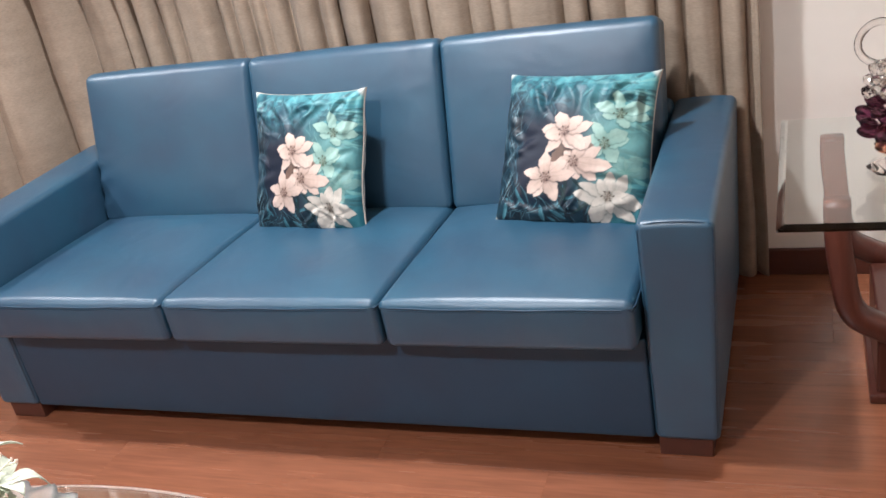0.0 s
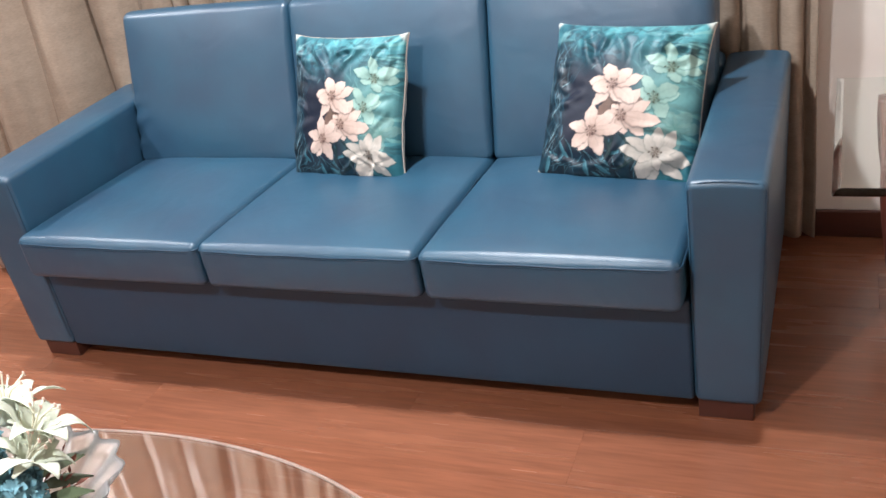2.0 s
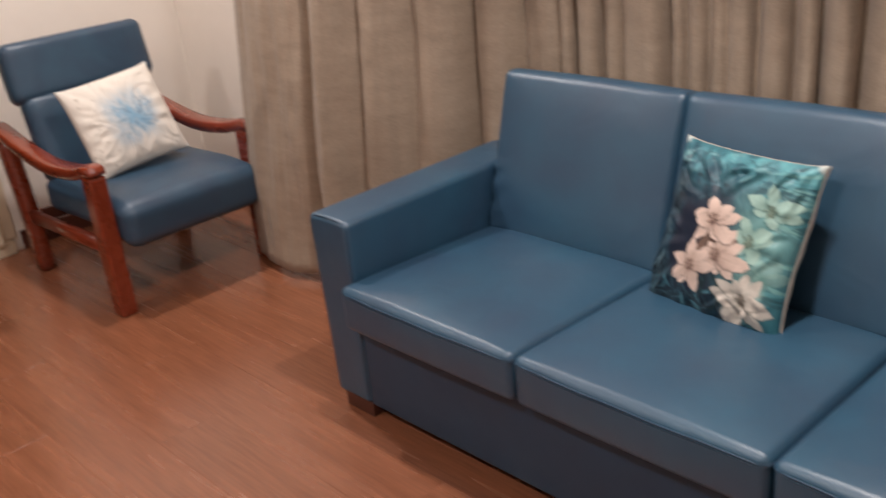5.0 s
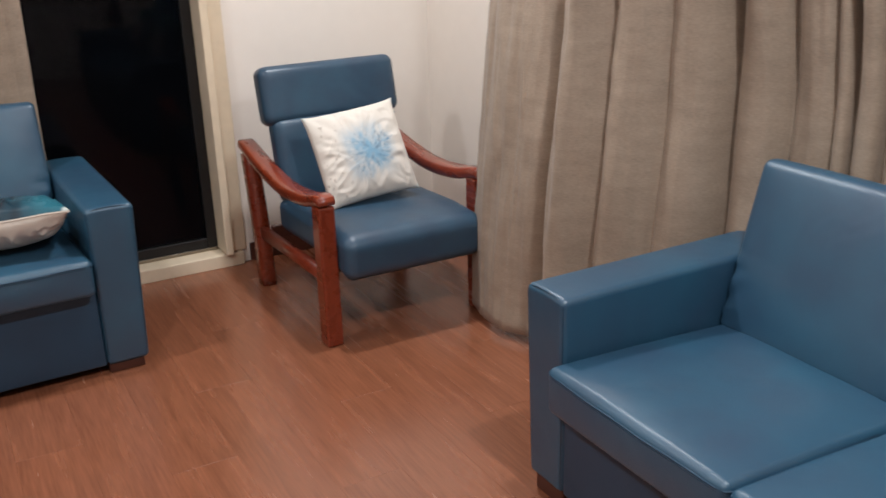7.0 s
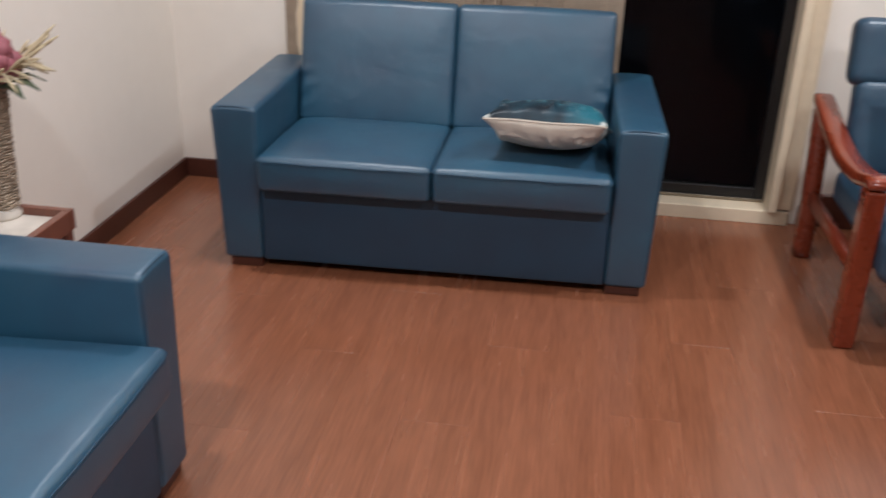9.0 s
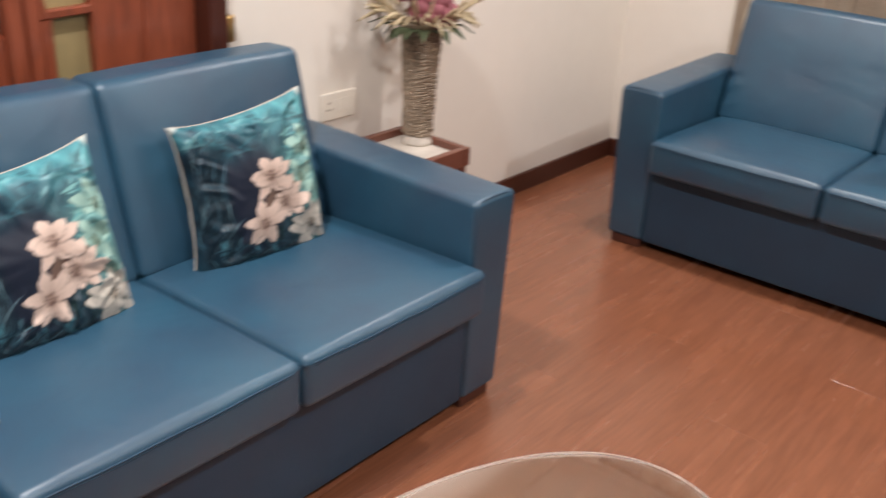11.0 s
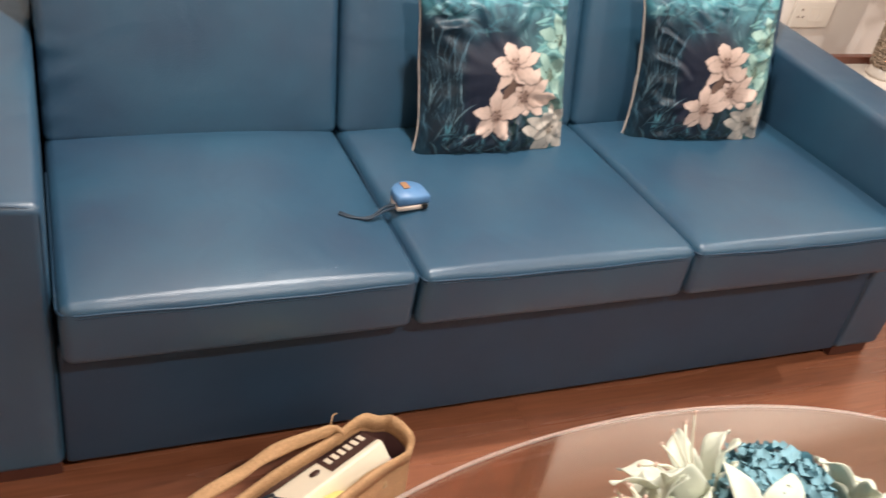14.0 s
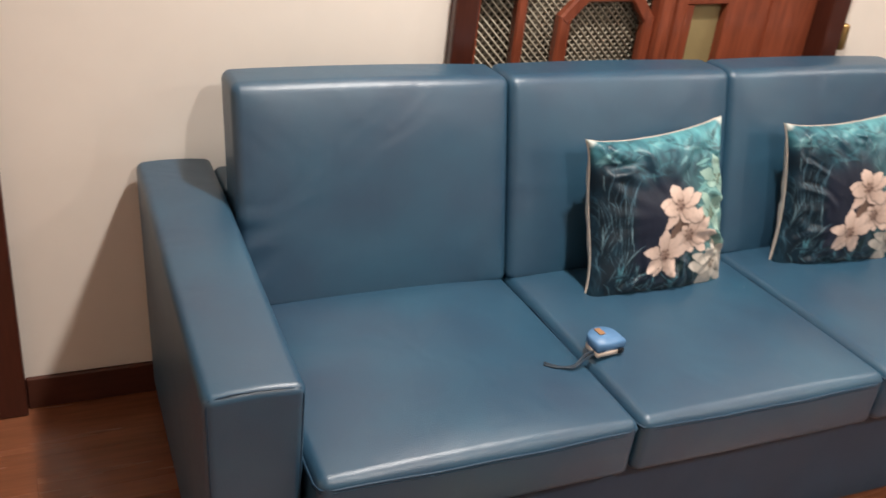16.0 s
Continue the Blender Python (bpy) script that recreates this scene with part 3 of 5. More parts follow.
def north_place(s, z, out, a):
    free = 1 - smooth01(-1.62, -0.86, s)
    hung = 0.60
    rise = max(0.0, z - 0.95)
    back = 0.876 + (hung - 0.876) * (rise * rise / (0.5 + rise)) / ((RAIL_Z - 0.95) ** 2 / (0.5 + RAIL_Z - 0.95))
    loose = 0.515 + 0.085 * smooth01(0.45, 1.5, z)
    y = back * (1 - free) + loose * free
    tight = 1 - 0.45 * (1 - smooth01(0.80, 1.5, z)) * (1 - free)
    shift = -0.05 * free * (1 - smooth01(0, 0.8, z))
    return (s + shift + 0.25 * out, min(y - out * tight, NY - 0.02), z)


nc = thing("curtain", "long taupe satin curtain in deep folds, pushed behind the sofa", "curtain", pose(0, 0, 0), "window curtains")
curtain_mesh("drape", -2.09, 1.135, north_place, 640, 60, RAIL_Z, 0.035, 5, nc,
             lambda s: 0.42 if s < -1.9 else (0.22 if s < -1.5 else 0.100), lambda s, z: 0.030 + 0.042 * smooth01(-1.80, -1.55, s), 0.015)
curtain_rail(nc, (-2.12, 0.60, RAIL_Z + 0.012), (1.22, 0.60, RAIL_Z + 0.012), "brushed metal rail")


def west_place(s, z, out, a):
    hung = -3.05
    back = -3.188 if z < 0.86 else -3.188 + (hung + 3.188) * (z - 0.86) / (RAIL_Z - 0.86)
    return (max(back + out * (0.5 if z < 0.9 else 0.9), WX - 0.02), s + 0.2 * out, z)


wc = thing("curtain", "taupe satin curtain hanging behind the two-seat sofa", "curtain", pose(0, 0, 0), "window curtains")
curtain_mesh("drape", -2.20, -0.815, west_place, 240, 40, RAIL_Z, 0.10, 11, wc, lambda s: 0.11, lambda s, z: 0.034, 0.006)
curtain_rail(wc, (-3.05, -2.40, RAIL_Z + 0.012), (-3.05, 0.05, RAIL_Z + 0.012), "brushed metal rail")

# ---- sofas ----
SEAT, ARM = 0.447, 0.600


def sofa(label, seats, m, widths, seed=1, depth=0.860, low=0.045, drop=0.012, frame_thick=0.10, rise=0.0):
    """A sofa with its front at y = 0, facing -y; the seat cushions' fronts overhang the base."""
    s = thing("sofa", label, "sofa", m, "blue sofas")
    half, at, rnd = sum(widths) / 2, 0.162, random.Random(seed)
    gap, front, face = 0.005, 0.055, 0.630        # arm beside cushion, arm's front, middle of the back's front
    # base panel: same leather, with the shade below the cushions coloured in
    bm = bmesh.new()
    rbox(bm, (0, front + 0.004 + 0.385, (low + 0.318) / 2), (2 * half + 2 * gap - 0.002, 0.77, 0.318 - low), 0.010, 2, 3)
    part("base", bm, SHADED_LEATHER, s)
    bm = bmesh.new()
    rbox(bm, (0, depth - 0.005 - frame_thick / 2, (low + 0.61) / 2), (2 * half + 2 * gap - 0.002, frame_thick, 0.61 - low), 0.02, 2, 3)
    part("back_frame", bm, LEATHER, s)
    for i in range(seats):
        w = widths[i]
        cx = -half + sum(widths[:i]) + w / 2
        wob = [rnd.uniform(-1, 1) for _ in range(4)]

        def seat_bend(x, y, z, hx, hy, hz, wob=wob):
            u, v = x / hx, y / hy
            crown = max(0, 1 - u ** 4) * max(0, 1 - v ** 4)
            lift = 0.019 * crown + 0.003 * wob[0] * math.sin(3 * u + wob[1]) * crown - 0.030 * (v + 1) / 2
            pinch = 0.006 * abs(v) ** 3
            return (x * (1 - pinch * (1 if z < 0 else 0.6)), y - (0.008 * (1 - u * u) * (1 - (z / hz) ** 2) if v < -0.85 else 0), z + (lift if z > 0 else 0.2 * lift))

        bm = bmesh.new()
        rbox(bm, (cx, 0.315, SEAT - 0.0645), (w - 0.003, 0.63, 0.127), 0.020, 3, 10, seat_bend)
        cushion = part("seat_cushion", bm, LEATHER, s)
        bm = bmesh.new()
        y0, z0, hw = 0.0005, SEAT - 0.021, (w - 0.003) / 2
        pts = [(cx - hw - 0.001, 0.45, z0 - 0.008), (cx - hw - 0.001, 0.022, z0 + 0.002), (cx - hw + 0.006, 0.005, z0 + 0.002)]
        pts += [(cx - hw + 0.03 + (2 * hw - 0.06) * k / 10, y0 - 0.0008 - 0.0050 * (1 - (k / 5 - 1) ** 2), z0 + 0.0025 + 0.0012 * math.sin(k * 1.7 + wob[2])) for k in range(11)]
        pts += [(cx + hw - 0.006, 0.005, z0 + 0.002), (cx + hw + 0.001, 0.022, z0 + 0.002), (cx + hw + 0.001, 0.45, z0 - 0.008)]
        tube(bm, pts, 0.0022, 6)
        tube(bm, [(x, y - (0.0002 if y < 0.004 else 0), z - 0.0065) for x, y, z in pts], 0.0013, 6)
        part("seam", bm, SEAM, cushion, "double stitched seam")

        outer = -1 if i == 0 else (1 if i == seats - 1 else 0)

        def back_bend(x, y, z, hx, hy, hz, wob=wob, outer=outer):
            u, v = x / hx, z / hz
            crown = max(0, 1 - u ** 6) * max(0, 1 - v ** 4)
            sag = 0.004 * wob[3] * math.sin(2.5 * u + wob[0] * 3) * crown
            crumple = 0.0
            if outer and u * outer > 0.55:
                near = smooth01(0.74, 0.97, u * outer) * smooth01(0.15, -0.25, v) * smooth01(-1.0, -0.75, v)
                crumple = 0.0055 * near * math.sin(24 * (v + 0.55 * u * outer) + 1.3 * math.sin(7 * u + 5 * v))
            return (x, y - (0.016 * crown + sag + crumple if y < 0 else 0), z + 0.004 * (1 - u * u) * (1 if v > 0.9 else 0) - (drop * smooth01(-0.6, 1.0, y / hy) if v > 0.8 else 0))

        bm = bmesh.new()
        thick = 0.125
        tilt = Matrix(((1, 0, 0, 0), (0, 1, 0.275, 0), (0, 0, 1, 0), (0, 0, 0, 1)))
        rbox(bm, (cx, face + thick / 2, 0.637), (w - 0.002, thick, 0.452), 0.020, 3, 26, back_bend, tilt)
        bc = part("back_cushion", bm, LEATHER, s)
        bm = bmesh.new()
        hw, hz, hy = (w - 0.002) / 2, 0.226, thick / 2
        loc = [(-hw + 0.03 + (2 * hw - 0.06) * k / 8, hy - 0.022, hz - 0.002 - drop * 0.8 + 0.003 * (1 - (k / 4 - 1) ** 2)) for k in range(9)]
        tube(bm, [tilt @ Vector(p) + Vector((cx, face + thick / 2, 0.637)) for p in loc], 0.0016, 6)
        part("seam", bm, SEAM, bc, "raised stitched seam")
    for k in (-1, 1):
        cx = k * (half + gap + at / 2)

        def arm_bend(x, y, z, hx, hy, hz, k=k):
            lean = 0.018 * (1 - z / hz) / 2 if x * k > 0 else 0
            up = rise * smooth01(-1.0, 1.0, y / hy) if k < 0 and z > 0 else 0.0
            return (x - k * lean, y, z + up + (0.005 * (1 - (x / hx) ** 2) if z > hz * 0.9 else 0))

        bm = bmesh.new()
        rbox(bm, (cx, (front + depth) / 2, (low + ARM) / 2), (at, depth - front, ARM - low), 0.017, 3, 5, arm_bend)
        a = part("arm", bm, LEATHER, s)
        bm = bmesh.new()
        hw = at / 2 - 0.0055
        lo = [0.018 * 0.95 if k * q > 0 else 0 for q in (-1, 1)]
        f = front + 0.0045
        tube(bm, [(cx - hw + 0.002 + lo[0], f, 0.075), (cx - hw, f, ARM - 0.02), (cx - hw + 0.005, f + 0.002, ARM - 0.006), (cx - hw / 2, f, ARM + 0.0005), (cx, f, ARM + 0.002), (cx + hw / 2, f, ARM + 0.0005), (cx + hw - 0.005, f + 0.002, ARM - 0.006), (cx + hw, f, ARM - 0.02), (cx + hw - 0.002 - lo[1], f, 0.075)], 0.0018, 6)
        part("seam", bm, SEAM, a, "raised stitched seam")
    for k in (-1, 1):
        for y in (front + 0.05, depth - 0.08):
            bm = bmesh.new()
            bevel_box(bm, (k * (half + gap + 0.066), y, low / 2), (0.12, 0.075, low), 0.003)
            part("foot", bm, FOOT_WOOD, s, "dark wooden block foot", smooth=False)
    return s


sofa("three-seat blue leatherette sofa standing before the taupe curtain", 3, pose(0.008, 0, 0), (0.604, 0.609, 0.593), 1, 0.850, 0.050, 0.024)
sofa("three-seat blue leatherette sofa with a tape measure, backing the carved door", 3, pose(-0.122, -1.790, 0, 0, 0, 179.85), (0.612, 0.603, 0.603), 2, 0.895, 0.032, 0.004, 0.14, 0.026)
sofa("two-seat blue leatherette sofa in front of the dark window", 2, pose(-2.291, -1.423, 0, 0, 0, 91.8), (0.610, 0.606), 3, 0.860, 0.033)

# ---- cushions ----


def paint(col, mask, rgb):
    for i in range(3):
        col[..., i] = col[..., i] * (1 - mask) + rgb[i] * mask


def ripple(u, v, k, seed):
    r = np.random.RandomState(seed)
    out = np.zeros_like(u)
    for _ in range(7):
        a, ph, f = r.uniform(0, 6.28), r.uniform(0, 6.28), k * r.uniform(0.5, 1.6)
        out += np.sin(f * (u * math.cos(a) + v * math.sin(a)) + ph + 1.5 * np.sin(f * 0.4 * (v * math.cos(a) - u * math.sin(a)) + ph * 2))
    return out / 7


def petal(u, v, cx, cy, deg, length, half, bend=0.0, wavy=0.0, soft=0.006):
    """Soft mask of one drawn petal or leaf, with the place along it (0..1) and across it (-1..1)."""
    c, s = math.cos(math.radians(deg)), math.sin(math.radians(deg))
    a = ((u - cx) * c + (v - cy) * s) / length
    y = -(u - cx) * s + (v - cy) * c - bend * length * a * a
    q = np.clip(a, 0.001, 0.999)
    prof = half * 2.35 * q ** 0.85 * (1 - q) ** 0.80 * (1 + wavy * np.sin(11 * q + deg) + 0.6 * wavy * np.sin(27 * q + 2 * deg))
    mask = np.clip((prof - np.abs(y)) / soft + 0.5, 0, 1) * np.clip(a * length / soft, 0, 1) * (a < 1.02)
    return mask, q, y / np.maximum(prof, 1e-3)


def draw_lily(col, u, v, cx, cy, petals, base, shade, heart, dark, ink=1.0, half=0.050, stamens=True):
    """A drawn lily of broad, pointed, overlapping petals, each given as (degrees, length)."""
    for k, (deg, ln) in enumerate(petals):
        ln *= 1.06
        w = 1.12 * half * (0.85 + 0.3 * ((k * 7) % 5) / 4) * min(1.0, 0.5 + ln * 4)
        b = 0.16 * (1 if k % 2 else -1)
        halo, _, _ = petal(u, v, cx - 0.003, cy - 0.006, deg, ln * 1.03, w * 1.06, b, 0.08, 0.010)
        paint(col, halo * 0.50 * ink, dark)
        mk, a, q = petal(u, v, cx, cy, deg, ln, w, b, 0.10, 0.005)
        fold = 0.16 * np.exp(-((q - 0.10) / 0.10) ** 2) * np.clip(1.1 - a, 0, 1)
        rim = 0.10 * np.clip((np.abs(q) - 0.72) / 0.28, 0, 1)
        side = 0.16 * np.clip(-q, 0, 1) * (0.4 + 0.6 * (1 - a))
        tone = np.clip(0.40 + 0.75 * a ** 0.7 - fold - rim - side + 0.05 * np.sin(22 * q + deg) * (1 - a), 0, 1)
        paint(col, mk * ink, [shade[i] + (base[i] - shade[i]) * tone for i in range(3)])
    x, y = u - cx, v - cy
    paint(col, np.clip(1.25 - np.hypot(x - 0.004, (y + 0.004) * 0.8) / 0.029, 0, 1) * 0.90 * ink, heart)
    if stamens:
        for k in range(6):
            g = math.radians(petals[0][0] + 25 + 61 * k)
            d = 0.020 + 0.010 * (k % 3) / 2
            mk, a, q = petal(u, v, cx, cy, math.degrees(g), d, 0.0035)
            paint(col, mk * 0.6, base)
            mk, a, q = petal(u, v, cx + d * math.cos(g), cy + d * math.sin(g), math.degrees(g) + 60, 0.020, 0.0055)
            paint(col, mk * 0.95, tuple(c * 0.55 for c in heart))


def lily_print(u, v, du=0.04, dv=0.0):
    """Teal satin print: veined leaves down one side, a smooth slate ground, lilies, bright brushwork along the top."""
    mixc = lambda a, b, t: np.stack([a[i] + (b[i] - a[i]) * t for i in range(3)], -1)
    slate, teal, mint, deep, sea = lin(42, 52, 72), lin(58, 122, 136), lin(150, 190, 184), lin(18, 44, 58), lin(36, 80, 96)
    n1, n2, n3 = ripple(u, v, 14, 1), ripple(u, v, 34, 2), ripple(u, v, 75, 3)
    u0, v0, u, v = u, v, u - du, v - dv
    col = mixc(slate, teal, np.clip((u - 0.50) / 0.34 + 0.30 * n1, 0, 1))
    top = np.clip((v0 - 0.60 - 0.45 * du) / 0.26 + 0.35 * n1, 0, 1)
    brush = np.clip(0.30 + 0.6 * n2 + 0.35 * n3 + 0.45 * (u - 0.45) + 1.5 * (v0 - 0.80), 0, 1)
    col = col * (1 - top[..., None]) + mixc(lin(44, 96, 112), lin(126, 188, 194), brush) * top[..., None]
    r = np.random.RandomState(77)
    tints = (deep, lin(30, 66, 82), lin(24, 56, 72), lin(92, 142, 154), lin(150, 192, 194))
    for k in range(70):
        mk, a, q = petal(u0, v0, r.uniform(-0.05, 0.95), r.uniform(0.76, 1.0) + dv, r.uniform(-50, 60), r.uniform(0.06, 0.17), r.uniform(0.008, 0.020), r.uniform(-0.3, 0.3), 0.2, 0.007)
        paint(col, mk * 0.42, tints[r.randint(5)])
    for k in range(150 if du < 0.06 else 70):
        mk, a, q = petal(u0, v0, r.uniform(0.02, 0.98), r.uniform(0.60, 1.0) + dv, r.uniform(20, 160), r.uniform(0.03, 0.09), r.uniform(0.003, 0.007), r.uniform(-0.6, 0.6), 0.1, 0.004)
        paint(col, mk * r.uniform(0.2, 0.5), tints[r.randint(5)])
    for k in range(64):
        cy = r.uniform(0.20, 0.92)
        mk, a, q = petal(u0, v, r.uniform(0.66, 0.90), cy, r.uniform(-28, 22) + 20 * (cy - 0.5), r.uniform(0.12, 0.26), r.uniform(0.009, 0.018), r.uniform(-0.25, 0.25), 0.1, 0.006)
        paint(col, mk * r.uniform(0.5, 0.9), lin(*((20, 74, 92), (26, 92, 108), (146, 192, 190), (16, 56, 72), (104, 168, 176))[k % 5]))
    glow = np.exp(-((u - 0.78) ** 2 / 0.045 + (v - 0.48) ** 2 / 0.11))
    paint(col, np.clip(glow * (0.68 + 0.3 * n1), 0, 0.68), mint)
    side = np.clip((0.16 + 0.95 * du - u0) / 0.06 + 0.3 * n1, 0, 1) * np.clip((0.92 - v0) / 0.2, 0, 1)
    paint(col, side, mixc(deep, lin(26, 62, 78), np.clip(0.5 + n2, 0, 1)).transpose(2, 0, 1))
    for k in range(13 if du < 0.06 else 22):
        cx, cy = r.uniform(-0.02, 0.12 + du), r.uniform(0.02, 0.62)
        mk, a, q = petal(u0, v0, cx, cy, r.uniform(70, 118), r.uniform(0.16, 0.30), r.uniform(0.022, 0.045), r.uniform(-0.3, 0.3), 0.1, 0.012)
        paint(col, mk * 0.6, tints[r.randint(3)])
        rim = np.exp(-((np.abs(q) - 0.82) / 0.15) ** 2) + 0.6 * np.exp(-(q / 0.12) ** 2)
        paint(col, np.clip(mk * rim * 0.55 * np.clip(0.7 + n3, 0, 1.2), 0, 1), lin(104, 142, 158))
    for k in range(0 if du < 0.06 else 11):
        cx, cy = r.uniform(0.03, 0.20), r.uniform(0.04, 0.50)
        mk, a, q = petal(u0, v0, cx, cy, r.uniform(72, 112), r.uniform(0.22, 0.36), r.uniform(0.030, 0.052), r.uniform(-0.35, 0.35), 0.06, 0.006)
        paint(col, mk * 0.75, tints[(0, 2, 0)[r.randint(3)]])
        line = np.exp(-((np.abs(q) - 0.86) / 0.09) ** 2) + 0.7 * np.exp(-(q / 0.06) ** 2)
        paint(col, np.clip(mk * line * 0.7 * np.clip(0.75 + n3, 0.1, 1.2), 0, 1), lin(128, 160, 172))
    for k in range(64 if du < 0.06 else 26):
        mk, a, q = petal(u0, v0, r.uniform(0.0, 0.13 + du), r.uniform(0.02, 0.86), r.uniform(60, 125), r.uniform(0.05, 0.20), r.uniform(0.0025, 0.0055), r.uniform(-0.5, 0.5), 0.1, 0.003)
        paint(col, mk * r.uniform(0.3, 0.75), lin(*((136, 170, 184), (96, 134, 152), (18, 40, 54), (160, 188, 196))[r.randint(4)]))
    low = np.clip((0.17 - v) / 0.09 + 0.5 * n1, 0, 1) * np.clip((0.66 - u) / 0.08, 0, 1)
    paint(col, low, mixc(deep, sea, np.clip(0.4 + n2, 0, 1)).transpose(2, 0, 1))
    for k in range(60):
        cx, cy = r.uniform(0.0, 0.62) + du, r.uniform(-0.02, 0.17) + dv * 0.4
        mk, a, q = petal(u0, v0, cx, cy, r.uniform(10, 170), r.uniform(0.06, 0.14), r.uniform(0.010, 0.024), r.uniform(-0.3, 0.3), 0.1, 0.006)
        paint(col, mk * 0.8, tints[(0, 1, 2, 2, 0, 3)[r.randint(6)]])
        paint(col, mk * np.clip(q - 0.3, 0, 1) * 0.5, deep)
        paint(col, mk * np.exp(-((q + 0.55) / 0.22) ** 2) * 0.6, lin(132, 170, 180))
    for cx, cy, deg, ln in ((0.42, 0.10, 60, 0.22), (0.47, 0.13, 95, 0.15), (0.56, 0.10, 75, 0.16), (0.50, 0.06, 25, 0.20), (0.60, 0.20, 120, 0.12)):
        mk, a, q = petal(u, v, cx, cy, deg, ln, 0.017, 0.3)
        paint(col, mk * 0.9, lin(26, 56, 60))
        paint(col, mk * np.exp(-(q / 0.3) ** 2) * 0.35, lin(64, 108, 108))
    cream, blush, heart, dusk = lin(226, 206, 194), lin(150, 124, 110), lin(96, 62, 50), lin(58, 58, 68)
    pale, sage, moss, shade = lin(178, 204, 194), lin(106, 146, 138), lin(92, 92, 64), lin(62, 110, 108)
    wash, fog = lin(214, 206, 196), lin(138, 138, 130)
    draw_lily(col, u, v, 0.84, 0.35, ((182, 0.17), (120, 0.12), (60, 0.12), (0, 0.13), (270, 0.15), (225, 0.13)), pale, sage, sage, shade, 0.40, 0.050, False)
    draw_lily(col, u, v, 0.78, 0.71, ((200, 0.10), (293, 0.10), (4, 0.16), (152, 0.165), (28, 0.165), (94, 0.145)), pale, sage, moss, shade, 0.92, 0.048)
    draw_lily(col, u, v, 0.70, 0.52, ((170, 0.10), (225, 0.09), (314, 0.13), (4, 0.14), (38, 0.145), (112, 0.14)), pale, sage, moss, shade, 0.95, 0.050)
    draw_lily(col, u, v, 0.745, 0.185, ((263, 0.17), (310, 0.18), (0, 0.18), (45, 0.17), (185, 0.21), (148, 0.19), (98, 0.15), (225, 0.18)), wash, fog, lin(104, 88, 66), lin(72, 92, 92), 0.95, 0.052)
    draw_lily(col, u, v, 0.735, 0.195, ((20, 0.11), (80, 0.10), (130, 0.11), (205, 0.11), (290, 0.10), (335, 0.11)), wash, fog, lin(92, 72, 52), fog, 0.95, 0.036)
    draw_lily(col, u, v, 0.47, 0.47, ((20, 0.16), (80, 0.13), (150, 0.12), (215, 0.14), (280, 0.15), (335, 0.18)), blush, lin(116, 104, 94), heart, dusk, 0.85, 0.055, False)
    draw_lily(col, u, v, 0.515, 0.40, ((146, 0.08), (180, 0.11), (225, 0.12), (275, 0.11), (332, 0.17), (19, 0.18), (68, 0.175), (-14, 0.225)), cream, blush, heart, dusk, 1.0, 0.050)
    draw_lily(col, u, v, 0.435, 0.59, ((241, 0.17), (295, 0.13), (-27, 0.175), (168, 0.14), (205, 0.12), (6, 0.18), (48, 0.135), (100, 0.12)), cream, blush, heart, dusk, 1.0, 0.050)
    draw_lily(col, u, v, 0.335, 0.295, ((250, 0.14), (212, 0.15), (305, 0.155), (160, 0.145), (47, 0.16), (0, 0.185), (101, 0.15)), cream, blush, heart, dusk, 1.0, 0.050)
    n4 = ripple(u0, v0, 170, 9) + ripple(u0, v0, 110, 10)
    return 0.95 * col ** (1.28 if du < 0.06 else 1.30) * (1 + 0.06 * n4)[..., None]


def lily_print_aside(u, v):
    return lily_print(u, v, 0.11, -0.02)


def dahlia_print(u, v):
    """Off-white cotton with a pale blue feathery bloom and tan specks along one side."""
    col = np.ones(u.shape + (3,)) * np.array(lin(218, 210, 198))
    n1, n2, n3 = ripple(u, v, 18, 5), ripple(u, v, 60, 6), ripple(u, v, 110, 7)
    specks = np.clip(n2 * 3 + n3 * 1.5 - 1.2 + 0.6 * n1, 0, 1) * np.clip((0.40 - u) / 0.25, 0, 1)
    paint(col, specks * 0.55, lin(140, 122, 104))
    haze = np.exp(-(((u - 0.55) / 0.25) ** 4 + ((v - 0.49) / 0.27) ** 4)) * np.clip(0.75 + 0.7 * n1 + 0.4 * n2, 0, 1)
    paint(col, haze, lin(128, 166, 190))
    r = np.random.RandomState(12)
    for k in range(240):
        f = k / 239
        rad = 0.30 * (1 - f) ** 0.7 + 0.02
        a = r.uniform(0, 360)
        ca, sa = math.cos(math.radians(a)), math.sin(math.radians(a))
        p = rad * r.uniform(0.45, 0.85)
        mk, t, q = petal(u, v, 0.57 + p * ca, 0.49 + p * sa, a + r.uniform(-28, 28), r.uniform(0.05, 0.11), r.uniform(0.010, 0.022), r.uniform(-0.4, 0.4), 0.3, 0.008)
        near = 0.5 + 0.5 * math.cos(math.radians(a + 20))
        tint = ((186, 200, 206), (146, 178, 198), (116, 152, 178), (90, 126, 152), (70, 96, 118), (206, 208, 206))[r.randint(6 if f < 0.5 else 5)]
        paint(col, mk * r.uniform(0.15, 0.42) * (0.6 + 0.4 * near) * np.clip(0.8 + n3, 0.2, 1), lin(*tint))
    return col


